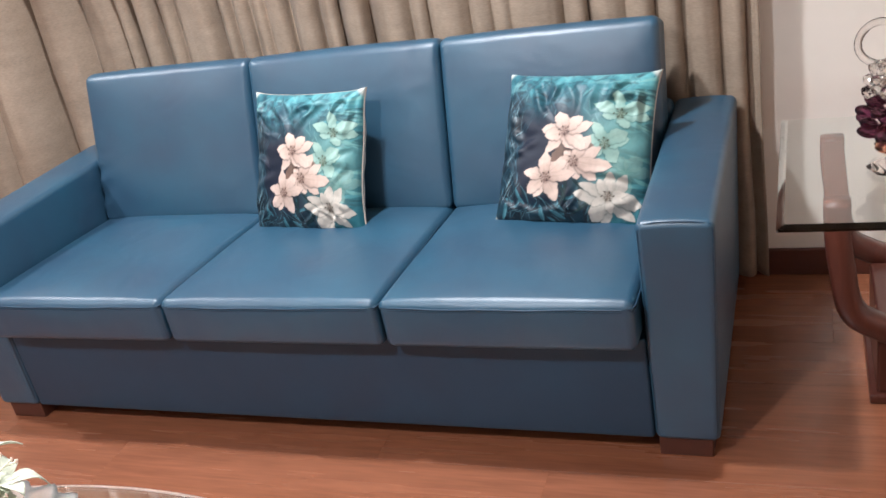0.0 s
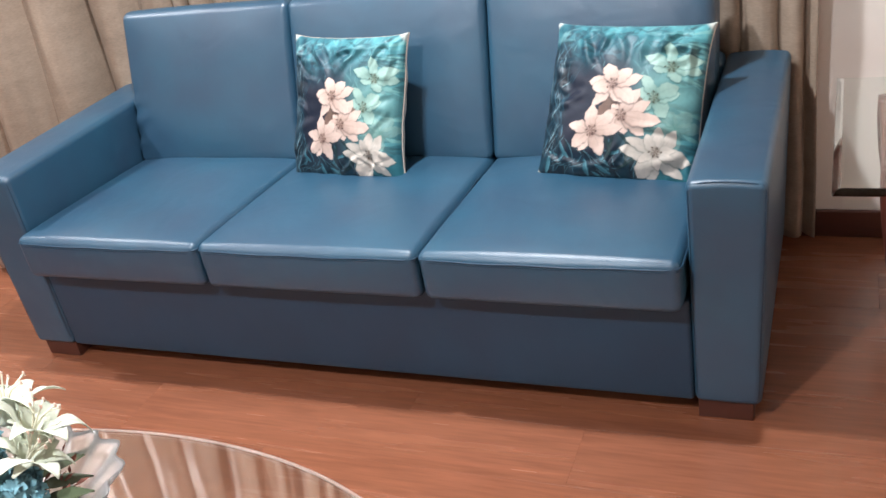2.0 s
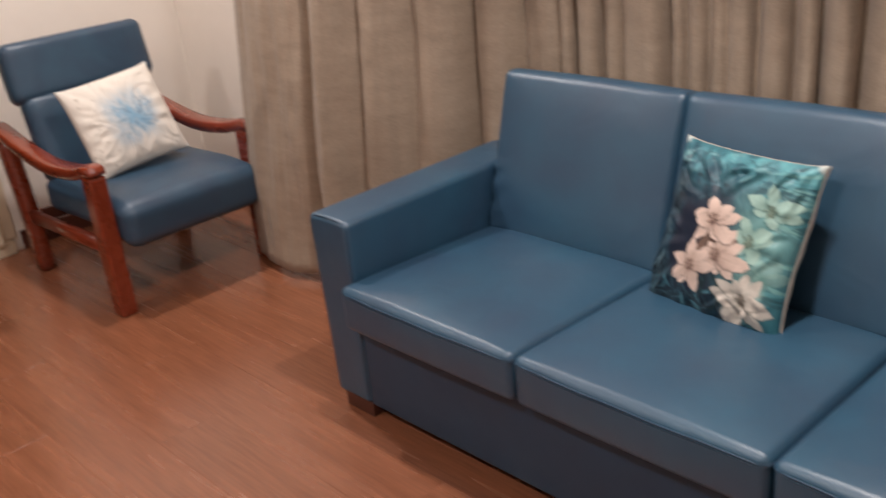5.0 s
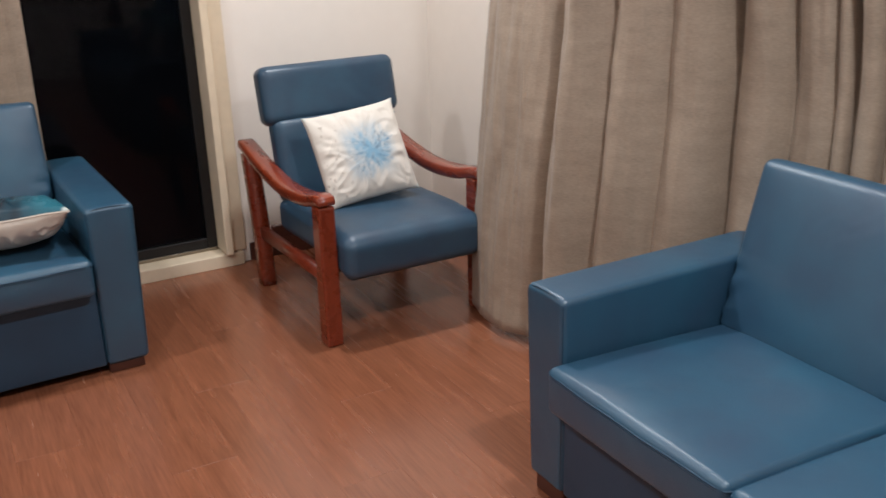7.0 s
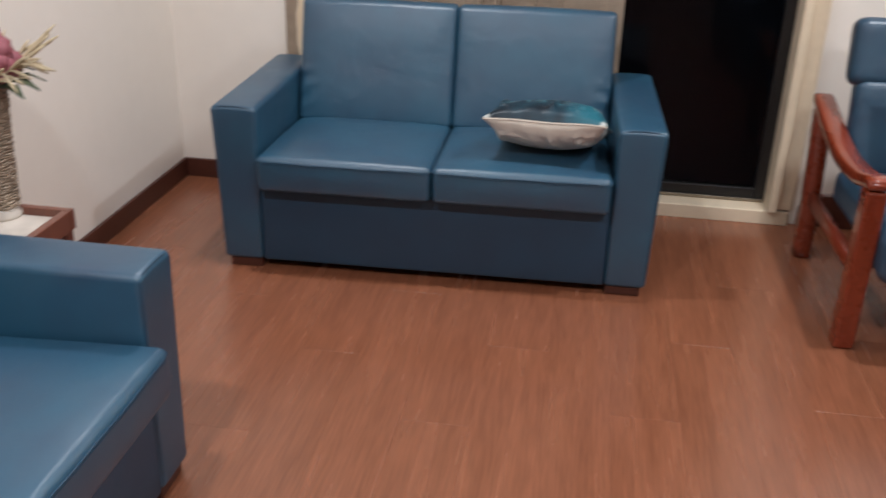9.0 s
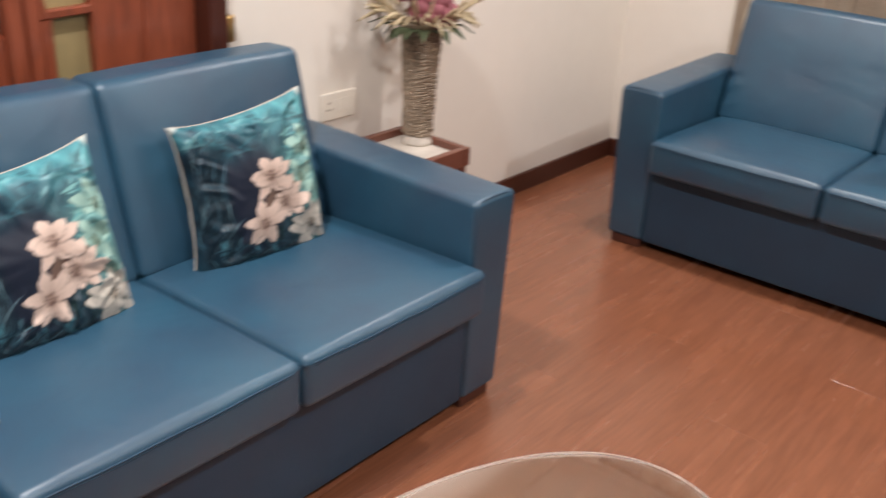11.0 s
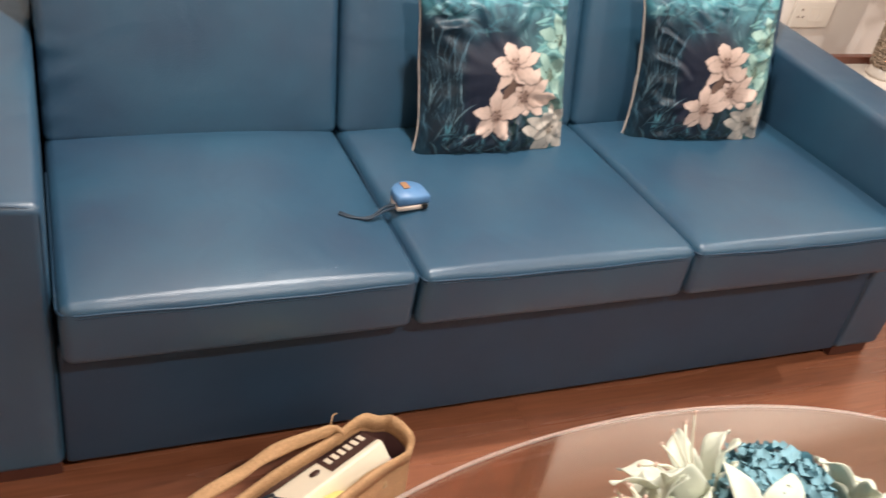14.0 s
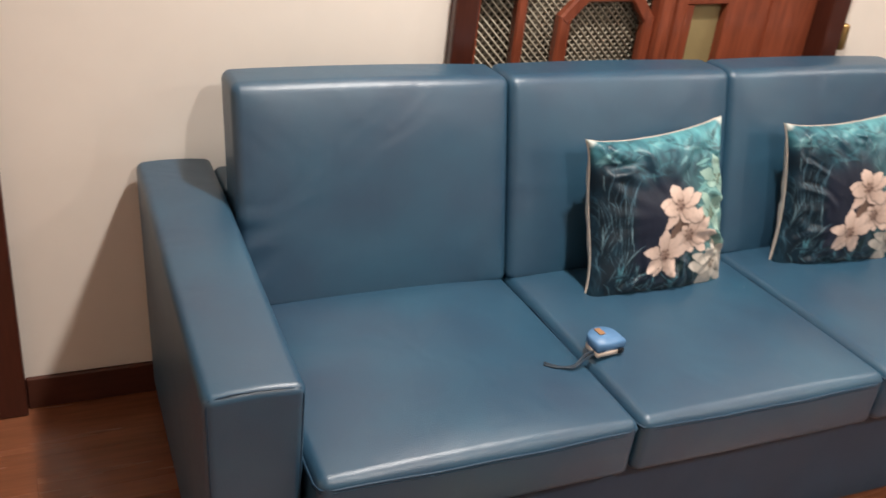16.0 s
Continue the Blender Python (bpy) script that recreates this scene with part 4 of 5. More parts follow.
def cushion(label, m, prints, mat, size=0.40, puff=0.075, seed=1, aspect=1.0, tuck=0.0, ear_low=0.0, crease=1.0, res=220, back=lin(216, 206, 192)):
    """A square scatter cushion with pulled-out corners, creases, a printed front (towards -y) and a plain back."""
    c = thing("cushion", label, "cushion", m, "scatter cushions")
    rnd = np.random.RandomState(seed)
    g = np.linspace(-1, 1, res + 1)
    g = np.sign(g) * np.abs(g) ** 0.93
    s, t = np.meshgrid(g, g)
    pin = 0.035
    ear = 1 + 0.035 * (np.abs(s * t)) ** 10
    x = s * (1 - pin * (1 - t ** 2) * np.abs(s) ** 2) * ear * aspect * size / 2
    z = t * (1 - pin * (1 - s ** 2) * np.abs(t) ** 2) * ear * size / 2
    low = ((1 - s) * (1 - t) / 4) ** 7
    x, z = x - ear_low * low, z - 0.5 * ear_low * low + 0.016 * (ear_low > 0) * np.clip(t, 0, 1) ** 4 * (s * 0.9 - (1 - s ** 2) * 0.5)
    full = np.clip((1 - s ** 2), 0, 1) ** 0.40 * np.clip((1 - t ** 2), 0, 1) ** 0.40
    rim = 1 - np.minimum(1 - np.abs(s), 1 - np.abs(t))
    wrinkle = ripple(s, t, 6, seed + 20) * 0.007 * full + ripple(s, t, 20, seed + 30) * 0.0028 * full * rim ** 2
    for k in range(34):
        # creases that run inwards from the seams and corners
        e, along = rnd.randint(4), rnd.uniform(-0.95, 0.95)
        px, pz = ((along, -0.9), (0.9, along), (along, 0.9), (-0.9, along))[e]
        deg = math.degrees(math.atan2(-pz, -px)) + rnd.uniform(-55, 55)
        ca, sa, ln = math.cos(math.radians(deg)), math.sin(math.radians(deg)), rnd.uniform(0.25, 0.75)
        al = ((s - px) * ca + (t - pz) * sa) / ln
        ac = -(s - px) * sa + (t - pz) * ca + 0.25 * al * al * rnd.uniform(-1, 1) + 0.03 * np.sin(5 * al + k)
        wd = rnd.uniform(0.034, 0.075)
        fade = np.clip(al / 0.15, 0, 1) * np.clip((1 - al) / 0.6, 0, 1)
        wrinkle += full ** 0.5 * fade * crease * rnd.uniform(0.004, 0.010) * (np.exp(-(ac / wd) ** 2) - 0.7 * np.exp(-((ac - 1.7 * wd) / wd) ** 2))
    pull = 0.006 * np.sin(16 * np.arctan2(t, s) + seed) * rim ** 3 * full
    wave = 0.012 * ripple(s, t, 3, seed + 40) * rim ** 3 + tuck * ((1 + s) * (1 - t) / 4) ** 1.5
    verts, cols = [], []
    for side in (-1, 1):
        y = side * (puff * full + wrinkle + pull) + wave
        verts.append(np.stack([x, y, z], -1).reshape(-1, 3))
        if side < 0:
            col = prints((s + 1) / 2, (t + 1) / 2)
            paint(col, np.clip((np.abs(s) + np.abs(t) - 1.88) / 0.05, 0, 1) * 0.8, lin(206, 208, 200))
        else:
            col = np.ones(s.shape + (3,)) * np.array(back) * (1 + 0.05 * ripple(s, t, 12, 8))[..., None]
        cols.append(col.reshape(-1, 3))
    n = res + 1
    q = np.arange(n * n).reshape(n, n)
    f1 = np.stack([q[:-1, :-1], q[:-1, 1:], q[1:, 1:], q[1:, :-1]], -1).reshape(-1, 4)
    f2 = f1[:, ::-1] + n * n
    me = bpy.data.meshes.new("cover")
    me.from_pydata(np.concatenate(verts).tolist(), [], np.concatenate([f1, f2]).tolist())
    att = me.color_attributes.new("print", "FLOAT_COLOR", "POINT")
    rgba = np.ones((2 * n * n, 4), np.float32)
    rgba[:, :3] = np.clip(np.concatenate(cols), 0, 1)
    att.data.foreach_set("color", rgba.ravel())
    me.materials.append(mat)
    me.polygons.foreach_set("use_smooth", [True] * len(me.polygons))
    ob = new("cover", me)
    ob.parent = c
    bm = bmesh.new()
    ring = []
    for a, b in ((q[0, :-1], 1), (q[:-1, -1], 1), (q[-1, :0:-1], 1), (q[:0:-1, 0], 1)):
        ring += [Vector(verts[1][i]) * 0.994 + Vector((0, 0.0045, 0)) for i in a[::5]]
    tube(bm, ring, 0.0026, 6, closed=True)
    part("piping", bm, PIPING, c, "pale corded edge")
    return c


LILY_LABEL = "teal satin cushion printed with pale lilies, propped on the sofa"
cushion(LILY_LABEL, frame_pose((-0.057, 0.514, 0.598), (0.37, -0.062, 0.005), (-0.02, 0.153, 0.357)), lily_print, PRINT, 0.398, 0.070, 1, 0.925)
cushion(LILY_LABEL, frame_pose((0.703, 0.512, 0.594), (0.408, -0.067, -0.003), (0.004, 0.22, 0.32)), lily_print, PRINT, 0.396, 0.070, 2, 1.0, 0.045)
cushion(LILY_LABEL, frame_pose((-0.146, -2.292, 0.597), (-0.36, -0.006, 0.006), (0.009, -0.115, 0.35)), lily_print_aside, PRINT, 0.380, 0.072, 3, 0.945, 0.0, 0.022)
cushion(LILY_LABEL, frame_pose((-0.712, -2.295, 0.603), (-0.356, 0.041, 0.016), (0.015, -0.09, 0.364)), lily_print_aside, PRINT, 0.382, 0.072, 4, 0.935, 0.0, 0.020)
cushion("teal lily-print cushion lying flat, its off-white back below", frame_pose((-2.565, -1.045, 0.545), (0.03, 0.43, 0.012), (-0.42, 0.03, -0.145)), lambda u, v: lily_print(u, v, 0.02, 0.40), PRINT, 0.40, 0.086, 6)
cushion("off-white cushion with a pale blue bloom, leaning in the armchair", frame_pose((-2.465, 0.240, 0.618), (0.03, 0.40, 0.045), (-0.17, -0.03, 0.34)), dahlia_print, PRINT_MATT, 0.362, 0.065, 5, crease=0.32)

# ---- armchair ----
CH = (-2.51, 0.268)
chair = thing("armchair", "low armchair with curved red-brown wooden arms and blue leatherette", "armchair", pose(CH[0], CH[1], 0))
for k in (-1, 1):
    y = 0.317 * k
    bm = bmesh.new()
    bevel_box(bm, (0.335, y, 0.268), (0.072, 0.064, 0.536), 0.009)
    part("front_leg", bm, CHAIR_WOOD, chair, "glossy red-brown leg", smooth=False)
    bm = bmesh.new()
    ribbon(bm, curve_pts([(-0.368, y, 0.0), (-0.395, y, 0.26), (-0.452, y, 0.560)], 6), 0.062, 0.074, (0, 1, 0))
    part("back_leg", bm, CHAIR_WOOD, chair, "glossy red-brown leg")
    bm = bmesh.new()
    line = curve_pts([(-0.500, y, 0.592), (-0.455, y, 0.588), (-0.26, y, 0.543), (-0.02, y, 0.512), (0.20, y, 0.526), (0.335, y, 0.556), (0.376, y, 0.550)], 8)
    n = len(line)
    ribbon(bm, line, [0.064 + 0.012 * math.sin(math.pi * i / (n - 1)) for i in range(n)], [0.036 + 0.010 * math.sin(math.pi * i / (n - 1)) if i < n - 3 else 0.034 - 0.006 * (i - n + 4) for i in range(n)], (0, 1, 0))
    part("armrest", bm, CHAIR_WOOD, chair, "curved glossy wooden armrest")
    bm = bmesh.new()
    ribbon(bm, [(-0.385, y, 0.235), (0.32, y, 0.262)], 0.030, 0.055, (0, 1, 0))
    part("side_rail", bm, CHAIR_WOOD, chair)
for x, z in ((0.26, 0.275), (-0.30, 0.25)):
    bm = bmesh.new()
    bevel_box(bm, (x, 0, z), (0.03, 0.60, 0.055), 0.004)
    part("cross_rail", bm, DARK_WOOD, chair, smooth=False)


def chair_seat_bend(x, y, z, hx, hy, hz):
    u, v = x / hx, y / hy
    nose = smooth01(0.45, 1.0, u)
    return (x + 0.012 * nose * (1 - (z / hz) ** 2), y, z + 0.012 * (1 - u ** 4) * (1 - v ** 4) * (1 if z > 0 else 0) - 0.03 * (1 - u) / 2 - (0.012 * nose if z > 0 else 0.040 * nose))


bm = bmesh.new()
rbox(bm, (0.085, 0, 0.368), (0.70, 0.566, 0.146), 0.046, 4, 10, chair_seat_bend)
part("seat", bm, CHAIR_LEATHER, chair)
tilt = pose(0, 0, 0, 0, -13)
bm = bmesh.new()
rbox(bm, (-0.255, 0, 0.555), (0.10, 0.545, 0.34), 0.035, 3, 8, lambda x, y, z, hx, hy, hz: (x + (0.014 * (1 - (y / hy) ** 4) if x > 0 else 0), y, z), tilt)
part("backrest", bm, CHAIR_LEATHER, chair)
bm = bmesh.new()
rbox(bm, (-0.325, 0, 0.808), (0.115, 0.592, 0.236), 0.038, 3, 8, lambda x, y, z, hx, hy, hz: (x + (0.008 * (1 - (y / hy) ** 4) if x > 0 else 0), y, z), tilt)
part("headrest", bm, CHAIR_LEATHER, chair, "padded blue headrest roll")
for y in (-0.22, 0.22):
    bm = bmesh.new()
    ribbon(bm, [(-0.27, y, 0.26), (-0.41, y, 0.86)], 0.04, 0.026, (0, 1, 0))
    part("back_post", bm, DARK_WOOD, chair)

# ---- glass side table beside the curtain, with ornament ----
ST = (1.514, 0.460)
st = thing("side_table", "square clear-glass side table on curved dark wooden legs", "side table", pose(ST[0], ST[1], 0))
GZ = 0.545
bm = bmesh.new()
h, e = 0.325, 0.016
rings = []
for hh, z in ((h - 0.002, GZ - 0.012), (h, GZ - 0.010), (h, GZ - 0.006), (h - e, GZ)):
    rings.append([bm.verts.new((sx * hh, sy * hh, z)) for sx, sy in ((-1, -1), (1, -1), (1, 1), (-1, 1))])
for a, b in zip(rings, rings[1:]):
    for k in range(4):
        bm.faces.new((a[k], a[(k + 1) % 4], b[(k + 1) % 4], b[k]))
bm.faces.new(rings[0][::-1])
bm.faces.new(rings[-1])
top = part("glass_top", bm, TABLE_GLASS, st, "clear bevelled glass top", smooth=False)
top.visible_shadow = False
for k in (-1, 1):
    for yy in (-0.185, 0.185):
        bm = bmesh.new()
        ribbon(bm, curve_pts([(k * 0.205, yy, GZ - 0.014), (k * 0.205, yy, 0.47), (k * 0.196, yy, 0.38), (k * 0.175, yy, 0.27), (k * 0.115, yy, 0.225), (k * 0.06, yy, 0.205)], 6), 0.05, 0.055, (0, 1, 0))
        part("leg", bm, DARK_WOOD, st, "bent dark wooden leg")
for k in (-1, 1):
    bm = bmesh.new()
    bevel_box(bm, (k * 0.205, 0, GZ - 0.028), (0.050, 0.32, 0.028), 0.004)
    part("top_rail", bm, DARK_WOOD, st, smooth=False)
bm = bmesh.new()
bevel_box(bm, (0, 0, 0.115), (0.24, 0.30, 0.19), 0.006)
bevel_box(bm, (0, 0, 0.012), (0.27, 0.33, 0.024), 0.005)
part("plinth", bm, DARK_WOOD, st, smooth=False)


def blob(bm, c, r, m=None, seg=12):
    bmesh.ops.create_uvsphere(bm, u_segments=seg, v_segments=seg // 2 + 2, radius=1, matrix=Matrix.Translation(c) @ (m or Matrix()) @ Matrix.Diagonal((*r, 1)))


orn = thing("ornament", "cut-crystal ornament with a purple glass bloom and amber base", "ornament", pose(1.430, 0.42, GZ))
bm = bmesh.new()
lathe(bm, [(0.0, 0.002), (0.052, 0.002), (0.055, 0.008), (0.040, 0.018), (0.018, 0.028), (0.014, 0.040)], 24, wobble=lambda a, z: 1 + 0.05 * math.cos(8 * a))
part("foot", bm, CRYSTAL, orn, "faceted clear crystal foot", smooth=False)
bm = bmesh.new()
lathe(bm, [(0.013, 0.040), (0.036, 0.046), (0.042, 0.056), (0.034, 0.066), (0.018, 0.072)], 24, wobble=lambda a, z: 1 + 0.06 * math.cos(9 * a))
part("bulb", bm, AMBER_GLASS, orn, "pale amber glass bulb")
rnd = random.Random(4)
for i in range(26):
    a, t = i * 2.4, i / 25
    rr = 0.062 * math.sqrt(1 - (t - 0.45) ** 2 * 2)
    bm = bmesh.new()
    blob(bm, (rr * math.cos(a), rr * math.sin(a), 0.078 + 0.085 * t), (0.024, 0.017, 0.013), pose(0, 0, 0, rnd.uniform(-30, 30), rnd.uniform(-40, 40), math.degrees(a)), 10)
    part("petal", bm, PURPLE_GLASS, orn, "dark purple glass petal")
for i in range(22):
    a, t = i * 2.4, i / 21
    rr = 0.048 * (1 - 0.35 * t) + 0.01 * rnd.random()
    bm = bmesh.new()
    blob(bm, (rr * math.cos(a), rr * math.sin(a), 0.166 + 0.075 * t), (0.020, 0.014, 0.013), pose(0, 0, 0, rnd.uniform(-50, 50), rnd.uniform(-50, 50), math.degrees(a)), 8)
    part("bead", bm, CRYSTAL, orn, "clear faceted crystal bead", smooth=False)
bm = bmesh.new()
for k, (rx, zc) in enumerate(((0.045, 0.285), (0.030, 0.315))):
    tube(bm, [(-0.035 + 0.05 * k + rx * math.cos(q * 0.3) * 0.9, 0.008 * math.sin(q * 0.6), zc + rx * math.sin(q * 0.3)) for q in range(21)], 0.0085, 8, closed=True)
tube(bm, curve_pts([(0.0, 0, 0.23), (0.02, 0.01, 0.30), (0.035, 0.0, 0.37), (0.015, 0, 0.41)], 8), [0.012 - 0.0003 * i for i in range(25)], 8)
part("crystal_curl", bm, CRYSTAL, orn, "clear curled crystal rings")
bm = bmesh.new()
for i in range(7):
    a = i * 0.9
    blob(bm, (0.022 + 0.026 * math.cos(a), 0.026 * math.sin(a), 0.345 + 0.004 * i), (0.022, 0.016, 0.018), pose(0, 0, 0, 20, 30, math.degrees(a)), 10)
part("crown", bm, WHITE_CLOTH, orn, "milky white glass bloom")

# ---- coffee table ----
CT, CZ = (0.053, -1.029), 0.460
ct = thing("coffee_table", "oval clear-glass coffee table between the sofas", "coffee table", pose(CT[0], CT[1], 0, 0, 0, 4.9))


def oval(a, b, n, p=2.0):
    out = []
    for k in range(n):
        c, s = math.cos(2 * math.pi * k / n), math.sin(2 * math.pi * k / n)
        out.append((a * math.copysign(abs(c) ** (2 / p), c), b * math.copysign(abs(s) ** (2 / p), s)))
    return out


OA, OB, ON = 0.672, 0.350, 120
bm = bmesh.new()
rings = []
for ins, z in ((0.003, CZ - 0.012), (0.0, CZ - 0.009), (0.0, CZ - 0.003), (0.003, CZ)):
    rings.append([bm.verts.new((x, y, z)) for x, y in oval(OA - ins, OB - ins, ON)])
for a, b in zip(rings, rings[1:]):
    for k in range(ON):
        bm.faces.new((a[k], a[(k + 1) % ON], b[(k + 1) % ON], b[k]))
bm.faces.new(rings[0][::-1])
bm.faces.new(rings[-1])
top = part("glass_top", bm, OVAL_GLASS, ct, "clear oval glass top", smooth=False)
top.visible_shadow = False
bm = bmesh.new()
tube(bm, [(x, y, CZ - 0.006) for x, y in oval(OA + 0.001, OB + 0.001, ON)], 0.0042, 8, closed=True)
part("edge", bm, GLASS_EDGE, top, "pale polished edge of the glass")
bm = bmesh.new()
lathe(bm, [(0.17, 0.0), (0.17, 0.022), (0.16, 0.03), (0.07, 0.045), (0.06, 0.20), (0.07, 0.40), (0.13, 0.43), (0.135, CZ - 0.013)], 40, (0.14, 0.05, 0))
part("pedestal", bm, DARK_WOOD, ct, "turned dark wooden pedestal")

# ---- flower bowl on the coffee table ----
FB = (0.045, -0.985)
bowl = thing("flower_bowl", "ribbed crystal bowl of pale lilies and teal hydrangea", "flower arrangement", pose(FB[0], FB[1], CZ))
bm = bmesh.new()
prof = [(0.070, 0.001), (0.080, 0.006), (0.085, 0.022), (0.118, 0.048), (0.158, 0.078), (0.184, 0.102), (0.191, 0.112), (0.185, 0.111), (0.152, 0.082), (0.110, 0.054), (0.076, 0.030), (0.0, 0.022)]
lathe(bm, prof, 120, wobble=lambda a, z: 1 + (0.040 * math.cos(20 * a) * min(1, z / 0.06)) + 0.06 * math.cos(4 * a - 3.1) * min(1, z / 0.1))
part("dish", bm, DISH, bowl, "wavy ribbed crystal dish")


def lily_head(bm, c, axis, size, seed, spread=1.0, slim=1.0):
    """Six long recurved petals round an axis."""
    rnd = random.Random(seed)
    z = Vector(axis).normalized()
    x = z.orthogonal().normalized()
    y = z.cross(x)
    c = Vector(c)
    for k in range(6):
        a = k * math.pi / 3 + rnd.uniform(-0.15, 0.15)
        d = x * math.cos(a) + y * math.sin(a)
        side = z.cross(d)
        ln, wd, curl = size * rnd.uniform(0.92, 1.15), slim * size * (0.21 if k % 2 else 0.15), rnd.uniform(0.25, 0.6)
        rows, M, N = [], 14, 6
        for i in range(M + 1):
            t = i / M
            out = ln * (0.12 + 0.62 * spread * t ** 1.25 + 0.18 * spread * t ** 3)
            up = ln * (0.78 * t ** 0.8 - curl * spread * t ** 3.2)
            w = wd * (math.sin(math.pi * min(1, 0.08 + 0.92 * t) ** 0.85) ** 0.8 if t < 1 else 0.02) + 0.0015
            rows.append([bm.verts.new(c + d * out + z * (up + 0.25 * w * abs(q) ** 1.5 + size * 0.022 * math.sin(11 * t + k * 2.1 + 1.5 * q) * q * q) + side * (w * q)) for q in [(-1 + 2 * j / N) for j in range(N + 1)]])
        for r0, r1 in zip(rows, rows[1:]):
            for j in range(N):
                bm.faces.new((r0[j], r0[j + 1], r1[j + 1], r1[j]))


LILIES = [((0.022, -0.108, 0.118), (0.36, -0.66, 0.60), 0.168, 1), ((0.085, -0.110, 0.120), (0.75, -0.35, 0.42), 0.100, 2), ((-0.030, 0.110, 0.170), (-0.1, 0.45, 0.85), 0.100, 3),
          ((-0.122, -0.052, 0.128), (-0.48, -0.36, 0.70), 0.128, 4), ((0.035, 0.085, 0.165), (0.35, 0.45, 0.8), 0.095, 5), ((-0.120, 0.100, 0.150), (-0.6, 0.5, 0.6), 0.095, 6), ((0.018, -0.040, 0.150), (0.22, 0.20, 0.92), 0.110, 8),
          ((0.105, -0.100, 0.140), (0.60, -0.55, 0.42), 0.085, 9), ((0.050, 0.045, 0.150), (0.50, 0.45, 0.70), 0.080, 10)]
for c, ax, size, seed in LILIES:
    bm = bmesh.new()
    lily_head(bm, c, ax, size, seed, {1: 0.50, 2: 0.70, 4: 0.60, 8: 0.8}.get(seed, 0.9), {1: 0.62, 4: 0.85}.get(seed, 1.0))
    lily_head(bm, c, ax, size * 0.72, seed + 100, 0.62, {1: 0.7}.get(seed, 1.0))
    head = part("lily", bm, LILY, bowl, "pale mint-white silk lily")
    sol = head.modifiers.new("thickness", "SOLIDIFY")
    sol.thickness = 0.0012
    z = Vector(ax).normalized()
    x = z.orthogonal().normalized()
    y = z.cross(x)
    rnd = random.Random(seed + 50)
    bm, bm2 = bmesh.new(), bmesh.new()
    for k in range(6):
        a = k * 1.05 + 0.3
        d = x * math.cos(a) + y * math.sin(a)
        tip = Vector(c) + z * size * rnd.uniform(0.62, 0.86) * {1: 0.95, 4: 0.6}.get(seed, 1.0) + d * size * rnd.uniform(0.12, 0.32)
        tube(bm, curve_pts([Vector(c) + z * 0.01, Vector(c) + z * size * 0.5 + d * size * 0.08, tip], 4), [0.0017] * 9, 5)
        blob(bm2, tip, (0.0024, 0.0024, 0.0048), None, 6)
    tagged(part("stamen", bm, STAMEN, head, "pale curved stamens"), kind="stuff")
    tagged(part("anther", bm2, ANTHER, head, "pinkish anther tips"), kind="stuff")
rnd = random.Random(21)
for hc, hr in (((-0.034, -0.094, 0.160), 0.070), ((0.055, 0.0, 0.135), 0.048), ((-0.075, 0.05, 0.145), 0.052)):
    bm = bmesh.new()
    count = int(560 * (hr / 0.08) ** 1.5)
    for i in range(count):
        zz = 1 - 1.45 * (i + 0.5) / count
        rr, a = math.sqrt(max(0, 1 - zz * zz)), i * 2.39996
        n = Vector((rr * math.cos(a), rr * math.sin(a), zz))
        lump = 0.10 * math.sin(5 * a) * math.sin(4 * zz + hr * 50)
        d0 = n * hr * (rnd.uniform(0.84, 1.08) + lump)
        p = Vector(hc) + Vector((d0.x, d0.y, d0.z * 0.82))
        n = (n + Vector((rnd.uniform(-0.45, 0.45), rnd.uniform(-0.45, 0.45), rnd.uniform(-0.35, 0.35)))).normalized()
        t = n.orthogonal().normalized()
        b = n.cross(t)
        L, ph = rnd.uniform(0.009, 0.015), rnd.uniform(0, 6)
        mid = bm.verts.new(p)
        rim = []
        for q in range(9):
            g = ph + q * 0.698
            rr2 = L * (0.78 + 0.22 * math.cos(3 * (g - ph)))
            rim.append(bm.verts.new(p + (t * math.cos(g) + b * math.sin(g)) * rr2 + n * (0.25 * L + 0.35 * L * math.sin(2.7 * g + ph))))
        for q in range(9):
            bm.faces.new((mid, rim[q], rim[(q + 1) % 9]))
    blob(bm, hc, (hr * 0.78, hr * 0.78, hr * 0.62), None, 12)
    tagged(part("hydrangea", bm, HYDRANGEA, bowl, "dusty teal silk hydrangea head"), kind="stuff")
bm = bmesh.new()
for i in range(14):
    a = i * 2.4
    d = Vector((math.cos(a), math.sin(a), rnd.uniform(-0.05, 0.35))).normalized()
    p0, L = Vector((0.07 * math.cos(a), 0.07 * math.sin(a), 0.10)), rnd.uniform(0.07, 0.12)
    s2 = d.cross(Vector((0, 0, 1))).normalized()
    prev = None
    for t, w in ((0, 0.004), (0.3, 0.016), (0.6, 0.018), (1, 0.001)):
        q = p0 + d * L * t - Vector((0, 0, 0.02 * t * t))
        row = [bm.verts.new(q - s2 * w), bm.verts.new(q + Vector((0, 0, -0.003))), bm.verts.new(q + s2 * w)]
        if prev:
            for j in range(2):
                bm.faces.new((prev[j], prev[j + 1], row[j + 1], row[j]))
        prev = row
part("leaves", bm, LEAF, bowl, "dark green leaves")
bm = bmesh.new()
